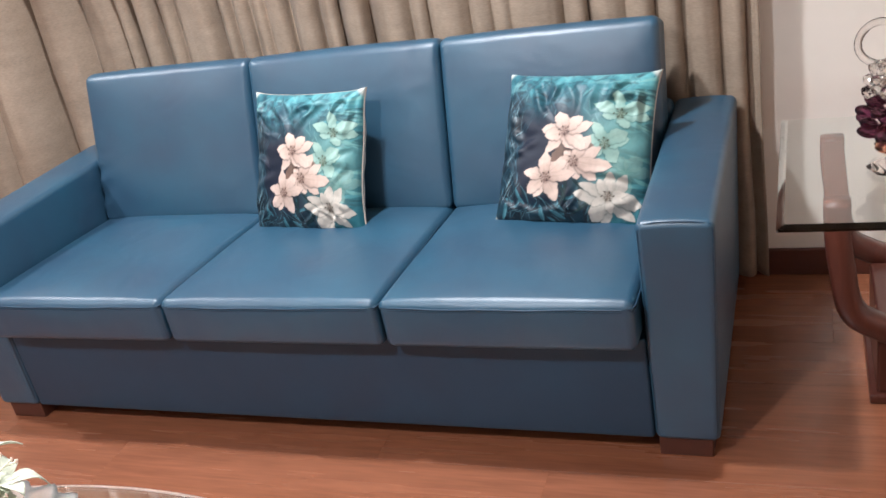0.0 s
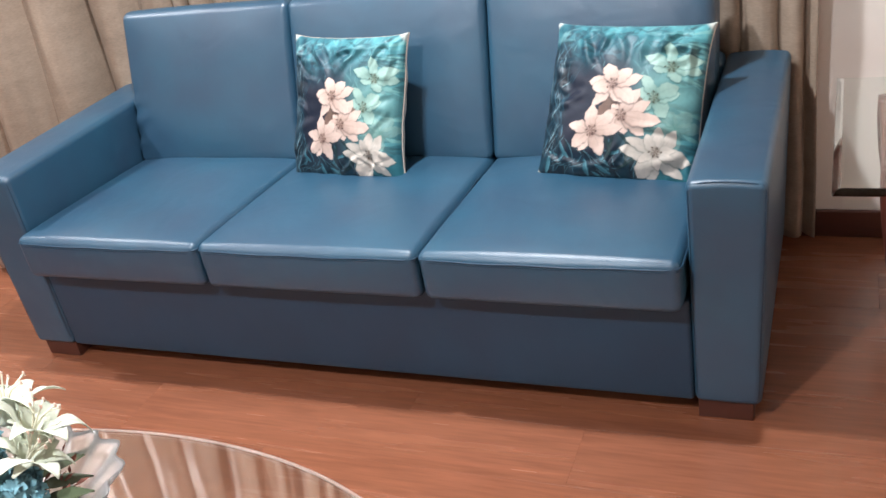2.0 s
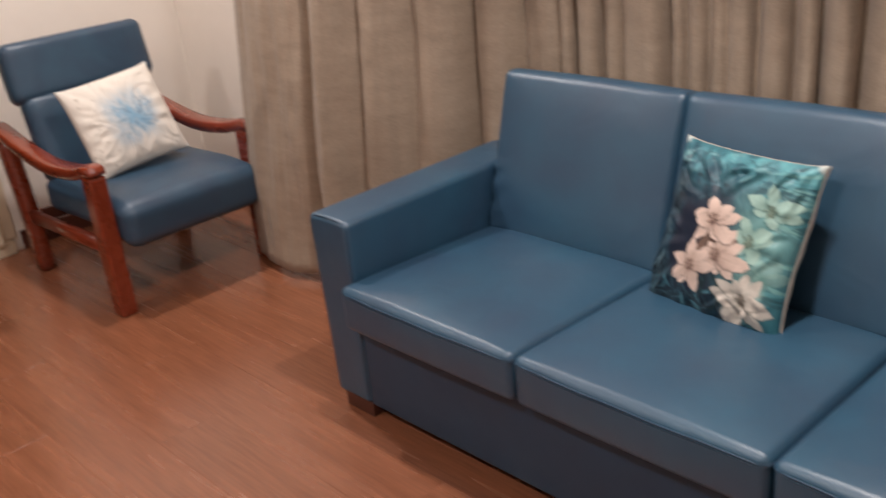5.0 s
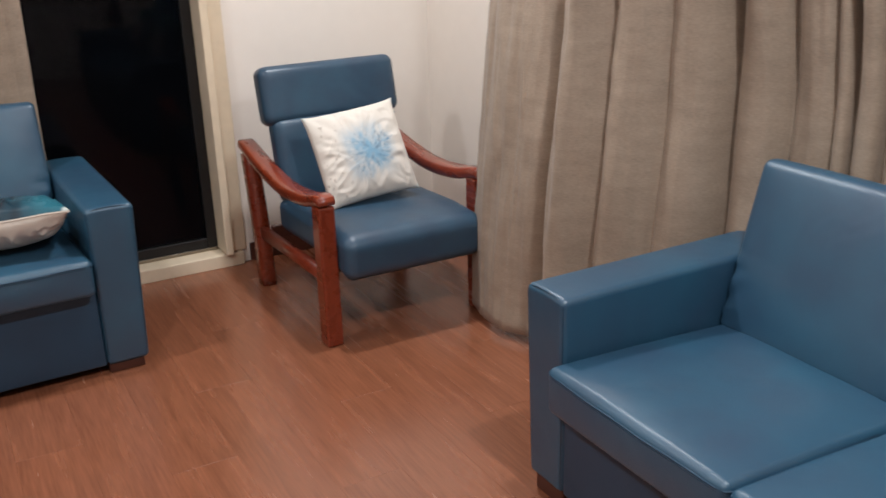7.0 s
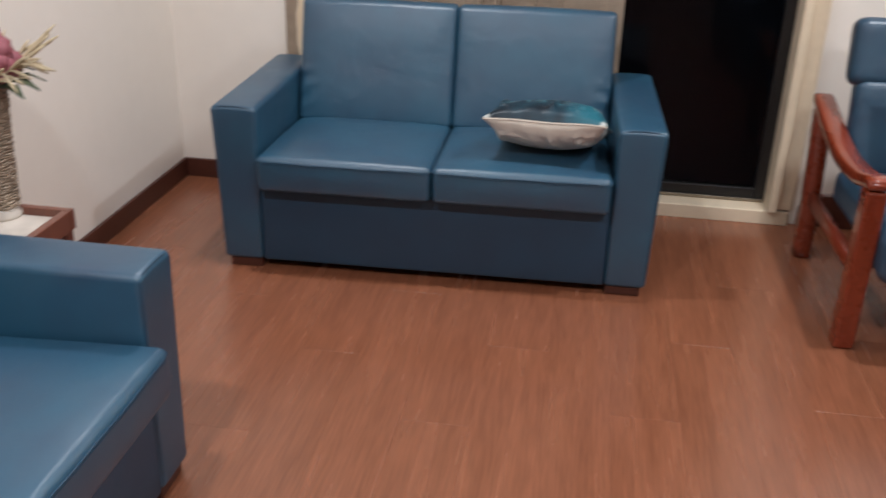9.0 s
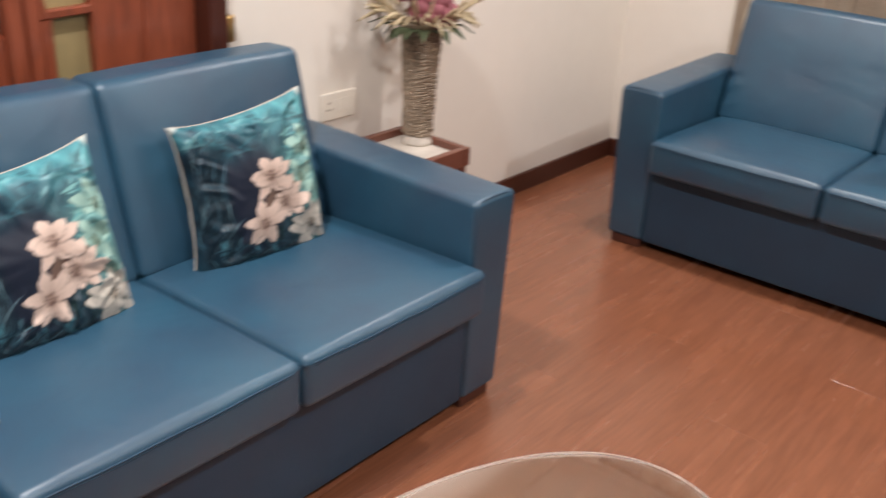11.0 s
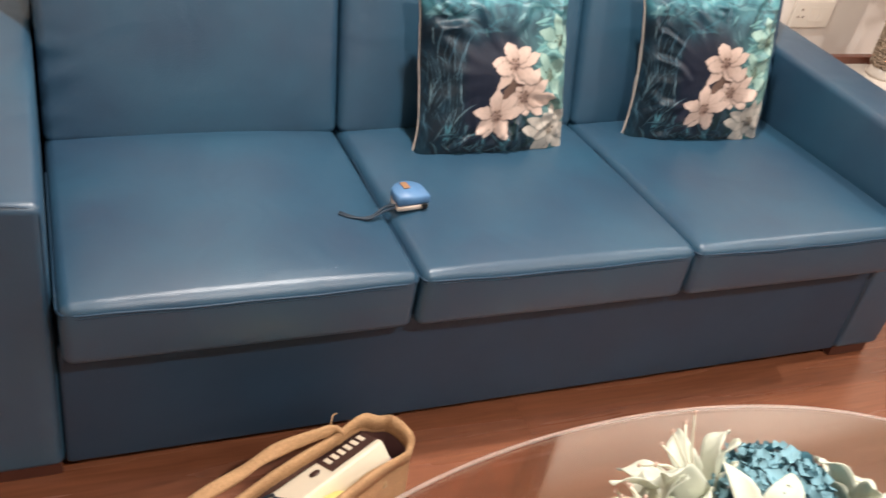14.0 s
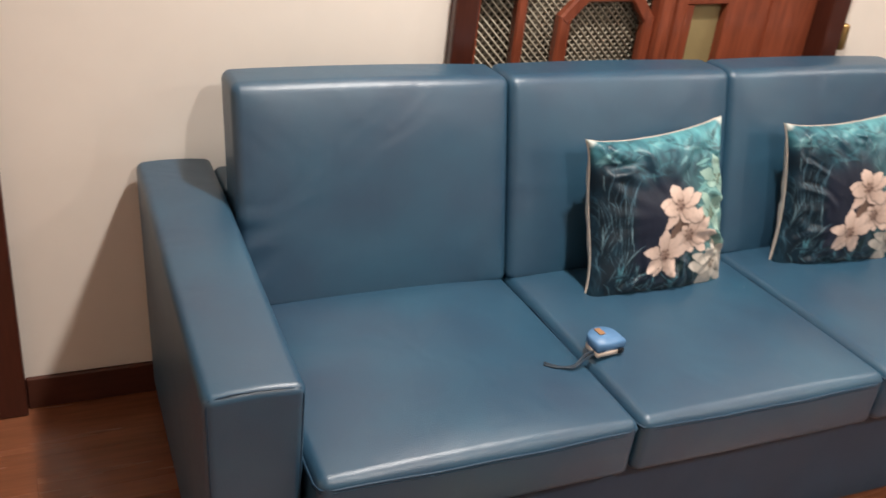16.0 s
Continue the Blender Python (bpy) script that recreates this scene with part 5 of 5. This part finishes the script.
for i in range(130):
    a, r0 = rnd.uniform(0, 6.28), rnd.uniform(0.05, 0.135)
    p = Vector((r0 * math.cos(a), r0 * math.sin(a), rnd.uniform(0.07, 0.125)))
    d = Vector((rnd.uniform(-1, 1) + math.cos(a), rnd.uniform(-1, 1) + math.sin(a), rnd.uniform(0.2, 1.2))).normalized() * rnd.uniform(0.014, 0.03)
    s2 = d.cross(Vector((0, 0, 1))).normalized() * rnd.uniform(0.002, 0.005)
    v = [bm.verts.new(p + o) for o in (Vector(), d * 0.5 + s2, d, d * 0.5 - s2 + Vector((0, 0, 0.002)))]
    bm.faces.new((v[0], v[1], v[2]))
    bm.faces.new((v[0], v[2], v[3]))
tagged(part("filler", bm, DRY, bowl, "reddish-brown dried filler sprigs"), kind="stuff")

# ---- jute bag on the floor ----
bag = thing("jute_bag", "tan jute shopping bag standing open on the floor, full of groceries", "bag", pose(0.448, -1.584, 0, 0, 0, 19.5))
BLN, BWD, BHT = 0.490, 0.138, 0.181


def bag_ring(t, inset=0.0):
    """The bag's outline at height t (0..1): a soft, crumpled rectangle."""
    out, n = [], 72
    for k in range(n):
        a = 2 * math.pi * k / n
        c, s = math.cos(a), math.sin(a)
        x = (BLN / 2 - inset) * math.copysign(abs(c) ** 0.45, c)
        y = (BWD / 2 - inset) * math.copysign(abs(s) ** 0.45, s)
        f = 0.012 * t * math.sin(5 * a + 1) + 0.008 * t * math.sin(11 * a)
        x, y = x * (1 + f * 1.2), y * (1 + f * 3 + 0.10 * t * math.sin(a * 2)) * (1 - 0.22 * t * smooth01(-0.10, -0.24, x))
        z = BHT * t + t * t * (0.018 * math.sin(3 * a + 2.2) + 0.008 * math.sin(8 * a) * (1 - math.exp(-((a - 3.14) / 0.7) ** 2)) + 0.040 * math.exp(-((a - 3.14) / 0.36) ** 2) - 0.085 * smooth01(-0.12, 0.24, x))
        out.append((x, y, z))
    return out


bm = bmesh.new()
levels = [bag_ring(t) for t in (0.0, 0.03, 0.2, 0.4, 0.6, 0.8, 0.93, 1.0)] + [bag_ring(t, 0.007) for t in (1.0, 0.9, 0.84)]
rings = [[bm.verts.new(p) for p in lv] for lv in levels]
for a, b in zip(rings, rings[1:]):
    for k in range(72):
        bm.faces.new((a[k], a[(k + 1) % 72], b[(k + 1) % 72], b[k]))
bm.faces.new(rings[0][::-1])
part("bag_body", bm, JUTE, bag)
bm = bmesh.new()
levels = [bag_ring(t, 0.0085) for t in (0.84, 0.5, 0.25, 0.04)]
rings = [[bm.verts.new(p) for p in lv] for lv in levels]
for a, b in zip(rings, rings[1:]):
    for k in range(72):
        bm.faces.new((a[k], a[(k + 1) % 72], b[(k + 1) % 72], b[k]))
bm.faces.new(rings[-1])
part("lining", bm, BAG_LINING, bag, "dark brown lining")
bm = bmesh.new()
levels = [[(x, y, z + dz) for x, y, z in bag_ring(1.0, ins)] for ins, dz in ((-0.003, -0.026), (-0.004, -0.004), (-0.001, 0.002), (0.004, 0.003), (0.009, -0.001), (0.010, -0.024))]
rings = [[bm.verts.new(p) for p in lv] for lv in levels]
for a, b in zip(rings, rings[1:] + rings[:1]):
    for k in range(72):
        bm.faces.new((a[k], a[(k + 1) % 72], b[(k + 1) % 72], b[k]))
part("hem", bm, JUTE, bag, "flat turned hem")
for s, pts in ((-1, [(-0.150, -0.070, 0.150), (-0.146, -0.066, 0.186), (-0.11, -0.072, 0.190), (-0.02, -0.083, 0.184), (0.05, -0.082, 0.168), (0.13, -0.086, 0.148), (0.20, -0.087, 0.112), (0.20, -0.079, 0.07)]),
               (1, [(-0.02, 0.083, 0.09), (-0.02, 0.091, 0.13), (0.03, 0.101, 0.136), (0.085, 0.099, 0.120), (0.10, 0.091, 0.11), (0.10, 0.084, 0.08)])):
    bm = bmesh.new()
    tube(bm, curve_pts(pts, 8), 0.013, 8, flat=0.40)
    part("handle", bm, JUTE, bag, "flat woven jute handle")
bm = bmesh.new()
tube(bm, curve_pts([(-0.14, -0.083, 0.181), (-0.155, -0.099, 0.187), (-0.17, -0.105, 0.180)], 5), 0.0012, 5)
part("loose_thread", bm, JUTE, bag)

carton = thing("carton", "cream carton with a dark brown printed band, lying in the bag", "carton", pose(0.408, -1.614, -0.080) @ pose(0, 0, 0, 0, 0, 21) @ pose(0.000, -0.012, 0.192, 32, 15, 0), "groceries in the bag")
bm = bmesh.new()
bevel_box(bm, (0, 0, 0), (0.315, 0.115, 0.045), 0.004)
part("box", bm, PAPER, carton, smooth=False)
bm = bmesh.new()
bevel_box(bm, (-0.105, 0.0, 0.0232), (0.100, 0.085, 0.0012), 0.0003)
part("printed_band", bm, BAND, carton, smooth=False)
for i in range(6):
    bm = bmesh.new()
    bevel_box(bm, (-0.068 - 0.0145 * i, 0.004, 0.0244), (0.0085, 0.026, 0.0012), 0.0003)
    part("print_bar", bm, PAPER, carton, smooth=False)
bm = bmesh.new()
bevel_box(bm, (0.085, 0.012, 0.0232), (0.075, 0.050, 0.0012), 0.0003)
part("printed_patch", bm, GREY_PRINT, carton, smooth=False)
bm = bmesh.new()
lathe(bm, [(0.0, 0.0228), (0.010, 0.0228), (0.010, 0.0242), (0.0, 0.0244)], 20, (-0.035, 0.010, 0))
part("printed_dot", bm, BAND, carton)
bm = bmesh.new()
tube(bm, curve_pts([(0.03, 0.058, 0.028), (0.05, 0.03, 0.040), (0.045, 0.0, 0.032), (0.06, -0.02, 0.028)], 6), 0.003, 6)
part("string", bm, STRAP, carton, "dark cord")
pk = thing("wrapped_packet", "mauve foil-wrapped packet in the bag", "packet", pose(0.256, -1.654, 0.112, 15, -20, 25), "groceries in the bag")
bm = bmesh.new()
rbox(bm, (0, 0, 0), (0.055, 0.075, 0.05), 0.018, 3, 4, lambda x, y, z, a, b, c: (x + 0.003 * math.sin(90 * y), y, z + 0.004 * math.sin(80 * x)))
part("wrapper", bm, MAUVE, pk)
pk = thing("wrapped_packet", "pale yellow wrapped packet in the bag", "packet", pose(0.400, -1.544, 0.136, -20, 10, 20), "groceries in the bag")
bm = bmesh.new()
rbox(bm, (0, 0, 0), (0.13, 0.055, 0.06), 0.024, 3, 5, lambda x, y, z, a, b, c: (x, y + 0.003 * math.sin(70 * x), z + 0.004 * math.sin(60 * x + 40 * y)))
part("wrapper", bm, YELLOW, pk)
pk = thing("wrapped_packet", "crumpled clear brown film packet in the bag", "packet", pose(0.322, -1.588, 0.128, -30, 12, 18), "groceries in the bag")
bm = bmesh.new()
rbox(bm, (0, 0, 0), (0.12, 0.040, 0.06), 0.014, 3, 8, lambda x, y, z, a, b, c: (x + 0.006 * math.sin(60 * z + 30 * y), y + 0.007 * math.sin(55 * x + 20 * z), z + 0.008 * math.sin(48 * x)))
part("wrapper", bm, SACK, pk)

# ---- tape measure on the sofa ----
tp = thing("tape_measure", "small light-blue tape measure with a dark wrist strap", "tape measure", pose(0.130, -2.015, 0.4490, 0, 0, 6))
bm = bmesh.new()


def tape_profile(grow=0.0):
    pts = [(-0.034 - grow, 0.026 + grow)]
    pts += [(0.034 * math.cos(a) * (1 + grow * 20), -0.006 - (0.028 + grow) * math.sin(a)) for a in [math.pi * k / 12 for k in range(13)][::-1]]
    return pts + [(0.034 + grow, 0.026 + grow)]


def slab(bm, outline, z0, z1, r=0.003):
    rings = []
    for f, z in ((0.94, z0), (1.0, z0 + r), (1.0, z1 - r), (0.93, z1)):
        rings.append([bm.verts.new((x * f, y * f, z)) for x, y in outline])
    for a, b in zip(rings, rings[1:]):
        for k in range(len(outline)):
            bm.faces.new((a[k], a[(k + 1) % len(outline)], b[(k + 1) % len(outline)], b[k]))
    bm.faces.new(rings[0][::-1])
    bm.faces.new(rings[-1])


slab(bm, tape_profile(), 0.013, 0.034, 0.005)
part("case", bm, TAPE_BLUE, tp)
bm = bmesh.new()
slab(bm, tape_profile(-0.001), 0.001, 0.0135, 0.002)
part("lower_case", bm, TAPE_WHITE, tp, "cream lower half of the case")
bm = bmesh.new()
bevel_box(bm, (0.004, -0.014, 0.0355), (0.014, 0.022, 0.003), 0.001)
part("sticker", bm, ORANGE, tp, "orange lock tab", smooth=False)
bm = bmesh.new()
bevel_box(bm, (-0.024, 0.027, 0.010), (0.012, 0.006, 0.010), 0.001)
part("tape_slot", bm, BLACK_METAL, tp, smooth=False)
bm = bmesh.new()
tube(bm, curve_pts([(0.033, 0.012, 0.010), (0.060, 0.018, 0.012), (0.095, 0.032, 0.004), (0.130, 0.024, 0.003), (0.150, 0.008, 0.004)], 8), 0.0028, 6)
tube(bm, curve_pts([(0.033, 0.016, 0.008), (0.065, 0.027, 0.009), (0.100, 0.036, 0.003), (0.130, 0.018, 0.003), (0.145, 0.002, 0.004)], 8), 0.0024, 6)
part("wrist_strap", bm, STRAP, tp, "dark blue cord loop")

# ---- corner stand with vase ----
VT = (-1.418, -2.482)
vt = thing("corner_stand", "low reddish-brown stand with a pale polished inset top", "side table", pose(VT[0], VT[1], 0))
TZ = 0.485
VASE = (-1.585, -2.522)
bm = bmesh.new()
for sx in (-1, 1):
    bevel_box(bm, (sx * 0.200, 0, TZ - 0.03), (0.024, 0.30, 0.06), 0.003)
for sy in (-1, 1):
    bevel_box(bm, (0, sy * 0.138, TZ - 0.03), (0.376, 0.024, 0.06), 0.003)
part("rim", bm, STAND_WOOD, vt, smooth=False)
bm = bmesh.new()
bevel_box(bm, (0, 0, TZ - 0.027), (0.375, 0.251, 0.010), 0.002)
part("top", bm, GREY_TOP, vt, "pale polished inset top", smooth=False)
for sx in (-1, 1):
    for sy in (-1, 1):
        bm = bmesh.new()
        bevel_box(bm, (sx * 0.185, sy * 0.123, (TZ - 0.06) / 2), (0.04, 0.04, TZ - 0.06), 0.004)
        part("leg", bm, STAND_WOOD, vt, smooth=False)
vase = thing("vase", "tall slim beaded silver-brown vase of pink and dried flowers", "vase", pose(VASE[0], VASE[1], TZ - 0.022))
bm = bmesh.new()
lathe(bm, [(0.050, 0.0), (0.052, 0.010), (0.044, 0.022), (0.041, 0.034)], 32)
part("vase_foot", bm, GREY_TOP, vase, "pale polished foot ring")
bm = bmesh.new()
lathe(bm, [(0.040, 0.002), (0.042, 0.024), (0.045, 0.12), (0.051, 0.24), (0.062, 0.395), (0.055, 0.395), (0.044, 0.24), (0.0, 0.20)], 32)
part("vase_body", bm, VASE_WIRE, vase)
rnd = random.Random(8)
for i in range(48):
    z = 0.036 + 0.0076 * i
    rr = 0.0445 + 0.003 * (z / 0.12) if z < 0.12 else 0.0475 + 0.0165 * ((z - 0.12) / 0.275) ** 1.3
    bm = bmesh.new()
    ph, tx, ty = rnd.uniform(0, 6), rnd.uniform(-0.03, 0.03), rnd.uniform(-0.03, 0.03)
    ang = [2 * math.pi * k / 84 for k in range(84)]
    tube(bm, [((rr + 0.002 * math.sin(7 * a + ph)) * math.cos(a), (rr + 0.002 * math.sin(7 * a + ph)) * math.sin(a), z + 0.0012 * math.sin(5 * a + ph) + rr * (tx * math.cos(a) + ty * math.sin(a))) for a in ang],
         [0.0040 * (1 + 0.5 * math.sin(21 * a + ph)) for a in ang], 5, closed=True)
    part("coil", bm, VASE_WIRE, vase)


def peony(bm, c, r, seed):
    rnd = random.Random(seed)
    c = Vector(c)
    for i in range(46):
        zz = 1 - 1.55 * (i + 0.5) / 46
        rr, a = math.sqrt(max(0, 1 - zz * zz)), i * 2.39996
        nrm = Vector((rr * math.cos(a), rr * math.sin(a), zz))
        t = nrm.orthogonal().normalized()
        b = nrm.cross(t)
        p = c + nrm * r * rnd.uniform(0.55, 0.8)
        grid, N = [], 4
        for j in range(N + 1):
            grid.append([])
            for k in range(N + 1):
                u, v = -1 + 2 * j / N, -1 + 2 * k / N
                q = 1 - 0.25 * (u * u + v * v)
                grid[-1].append(bm.verts.new(p + (t * u + b * v) * q * r * 0.42 + nrm * r * (0.30 - 0.22 * (u * u + v * v) + rnd.uniform(-0.03, 0.05))))
        for j in range(N):
            for k in range(N):
                bm.faces.new((grid[j][k], grid[j + 1][k], grid[j + 1][k + 1], grid[j][k + 1]))


for c, r, seed in (((-0.01, 0.03, 0.435), 0.078, 3), ((0.055, -0.02, 0.50), 0.060, 4), ((-0.06, -0.03, 0.50), 0.060, 5)):
    bm = bmesh.new()
    peony(bm, c, r, seed)
    tagged(part("peony", bm, PINK, vase, "dusty pink silk peony"), kind="stuff")
bm = bmesh.new()
for i in range(90):
    a = rnd.uniform(0, 6.28)
    o = Vector((math.cos(a), math.sin(a), 0))
    L = rnd.uniform(0.10, 0.23)
    base = Vector((0, 0, 0.36)) + o * 0.04
    pts = curve_pts([base, base + o * L * 0.35 + Vector((0, 0, L * 0.35)), base + o * L * 0.75 + Vector((0, 0, L * rnd.uniform(0.1, 0.8)))], 4)
    tube(bm, pts, [0.0018] * 5 + [0.0035, 0.005, 0.005, 0.002], 5)
tagged(part("dried_grass", bm, STRAW, vase, "beige dried grasses"), kind="stuff")
bm = bmesh.new()
for i in range(16):
    a = i * 2.4 + 0.4
    o = Vector((math.cos(a), math.sin(a), 0))
    L, s2 = rnd.uniform(0.10, 0.16), Vector((-math.sin(a), math.cos(a), 0))
    prev = None
    for t, w in ((0, 0.004), (0.3, 0.018), (0.65, 0.020), (1, 0.002)):
        q = Vector((0, 0, 0.37)) + o * (0.05 + L * t * 0.8) + Vector((0, 0, L * 0.7 * t - 0.10 * t * t))
        row = [bm.verts.new(q - s2 * w), bm.verts.new(q - Vector((0, 0, 0.004))), bm.verts.new(q + s2 * w)]
        if prev:
            for j in range(2):
                bm.faces.new((prev[j], prev[j + 1], row[j + 1], row[j]))
        prev = row
part("leaves", bm, LEAF, vase, "dull green leaves")

# ---- socket plate on the south wall ----
sw = thing("socket_plate", "white electric switch and socket plate on the wall", "socket", pose(-1.395, SY, 0.585))
bm = bmesh.new()
rbox(bm, (0, 0.006, 0), (0.150, 0.012, 0.090), 0.005, 2, 2)
part("plate", bm, PLATE, sw)
for x in (-0.035, 0.0):
    bm = bmesh.new()
    bevel_box(bm, (x, 0.0110, 0.0), (0.026, 0.0045, 0.045), 0.0008)
    part("rocker", bm, PLATE, sw, smooth=False)
bm = bmesh.new()
for dx, dz in ((0.045, 0.014), (0.036, -0.008), (0.054, -0.008)):
    lathe(bm, [(0.0, 0), (0.004, 0), (0.004, 0.0015), (0.0, 0.0015)], 12, (0, 0, 0))
    for v in bm.verts:
        if not v.tag:
            x, y, z = v.co
            v.co = (dx + x, 0.0122 + z, dz + y)
            v.tag = True
part("socket_hole", bm, GREY_PRINT, sw)

# ---- floor of planks ----
floor = thing("floor", "reddish-brown wood laminate floor in long narrow boards", "floor", pose(0, 0, 0), kind="structure")
bm = bmesh.new()
bmesh.ops.create_cube(bm, size=1, matrix=Matrix.Translation(((WX + EX) / 2, (SY + NY) / 2, -0.066)) @ Matrix.Diagonal((EX - WX + 0.3, NY - SY + 0.29, 0.10, 1)))
part("underlay", bm, FOOT_WOOD, floor, smooth=False)
PW, PL = 0.192, 1.215
shared = {}


def plank(x0, x1, y0, y1):
    key = (round(x1 - x0, 3), round(y1 - y0, 3))
    if key not in shared:
        hx, hy, e = (x1 - x0) / 2 - 0.0001, (y1 - y0) / 2 - 0.0001, 0.0005
        vs = [(sx * hx, sy * hy, -0.014) for sx, sy in ((-1, -1), (1, -1), (1, 1), (-1, 1))]
        vs += [(sx * hx, sy * hy, -e * 0.5) for sx, sy in ((-1, -1), (1, -1), (1, 1), (-1, 1))]
        vs += [(sx * (hx - e), sy * (hy - e), 0) for sx, sy in ((-1, -1), (1, -1), (1, 1), (-1, 1))]
        fs = [(8, 9, 10, 11)] + [(a + k, a + (k + 1) % 4, a + 4 + (k + 1) % 4, a + 4 + k) for a in (0, 4) for k in range(4)]
        me = bpy.data.meshes.new("plank")
        me.from_pydata(vs, [], fs)
        me.materials.append(FLOOR_WOOD)
        shared[key] = me
    ob = new("plank", shared[key])
    ob.location = ((x0 + x1) / 2, (y0 + y1) / 2, 0)
    ob.parent = floor


row, y = 0, SY
while y < NY - 0.001:
    y1 = min(y + PW, NY)
    x = WX - PL * ((row * 0.37) % 1.0)
    while x < EX:
        a, b = max(x, WX), min(x + PL, EX)
        if b - a > 0.02:
            plank(a, b, y, y1)
        x += PL
    y, row = y1, row + 1
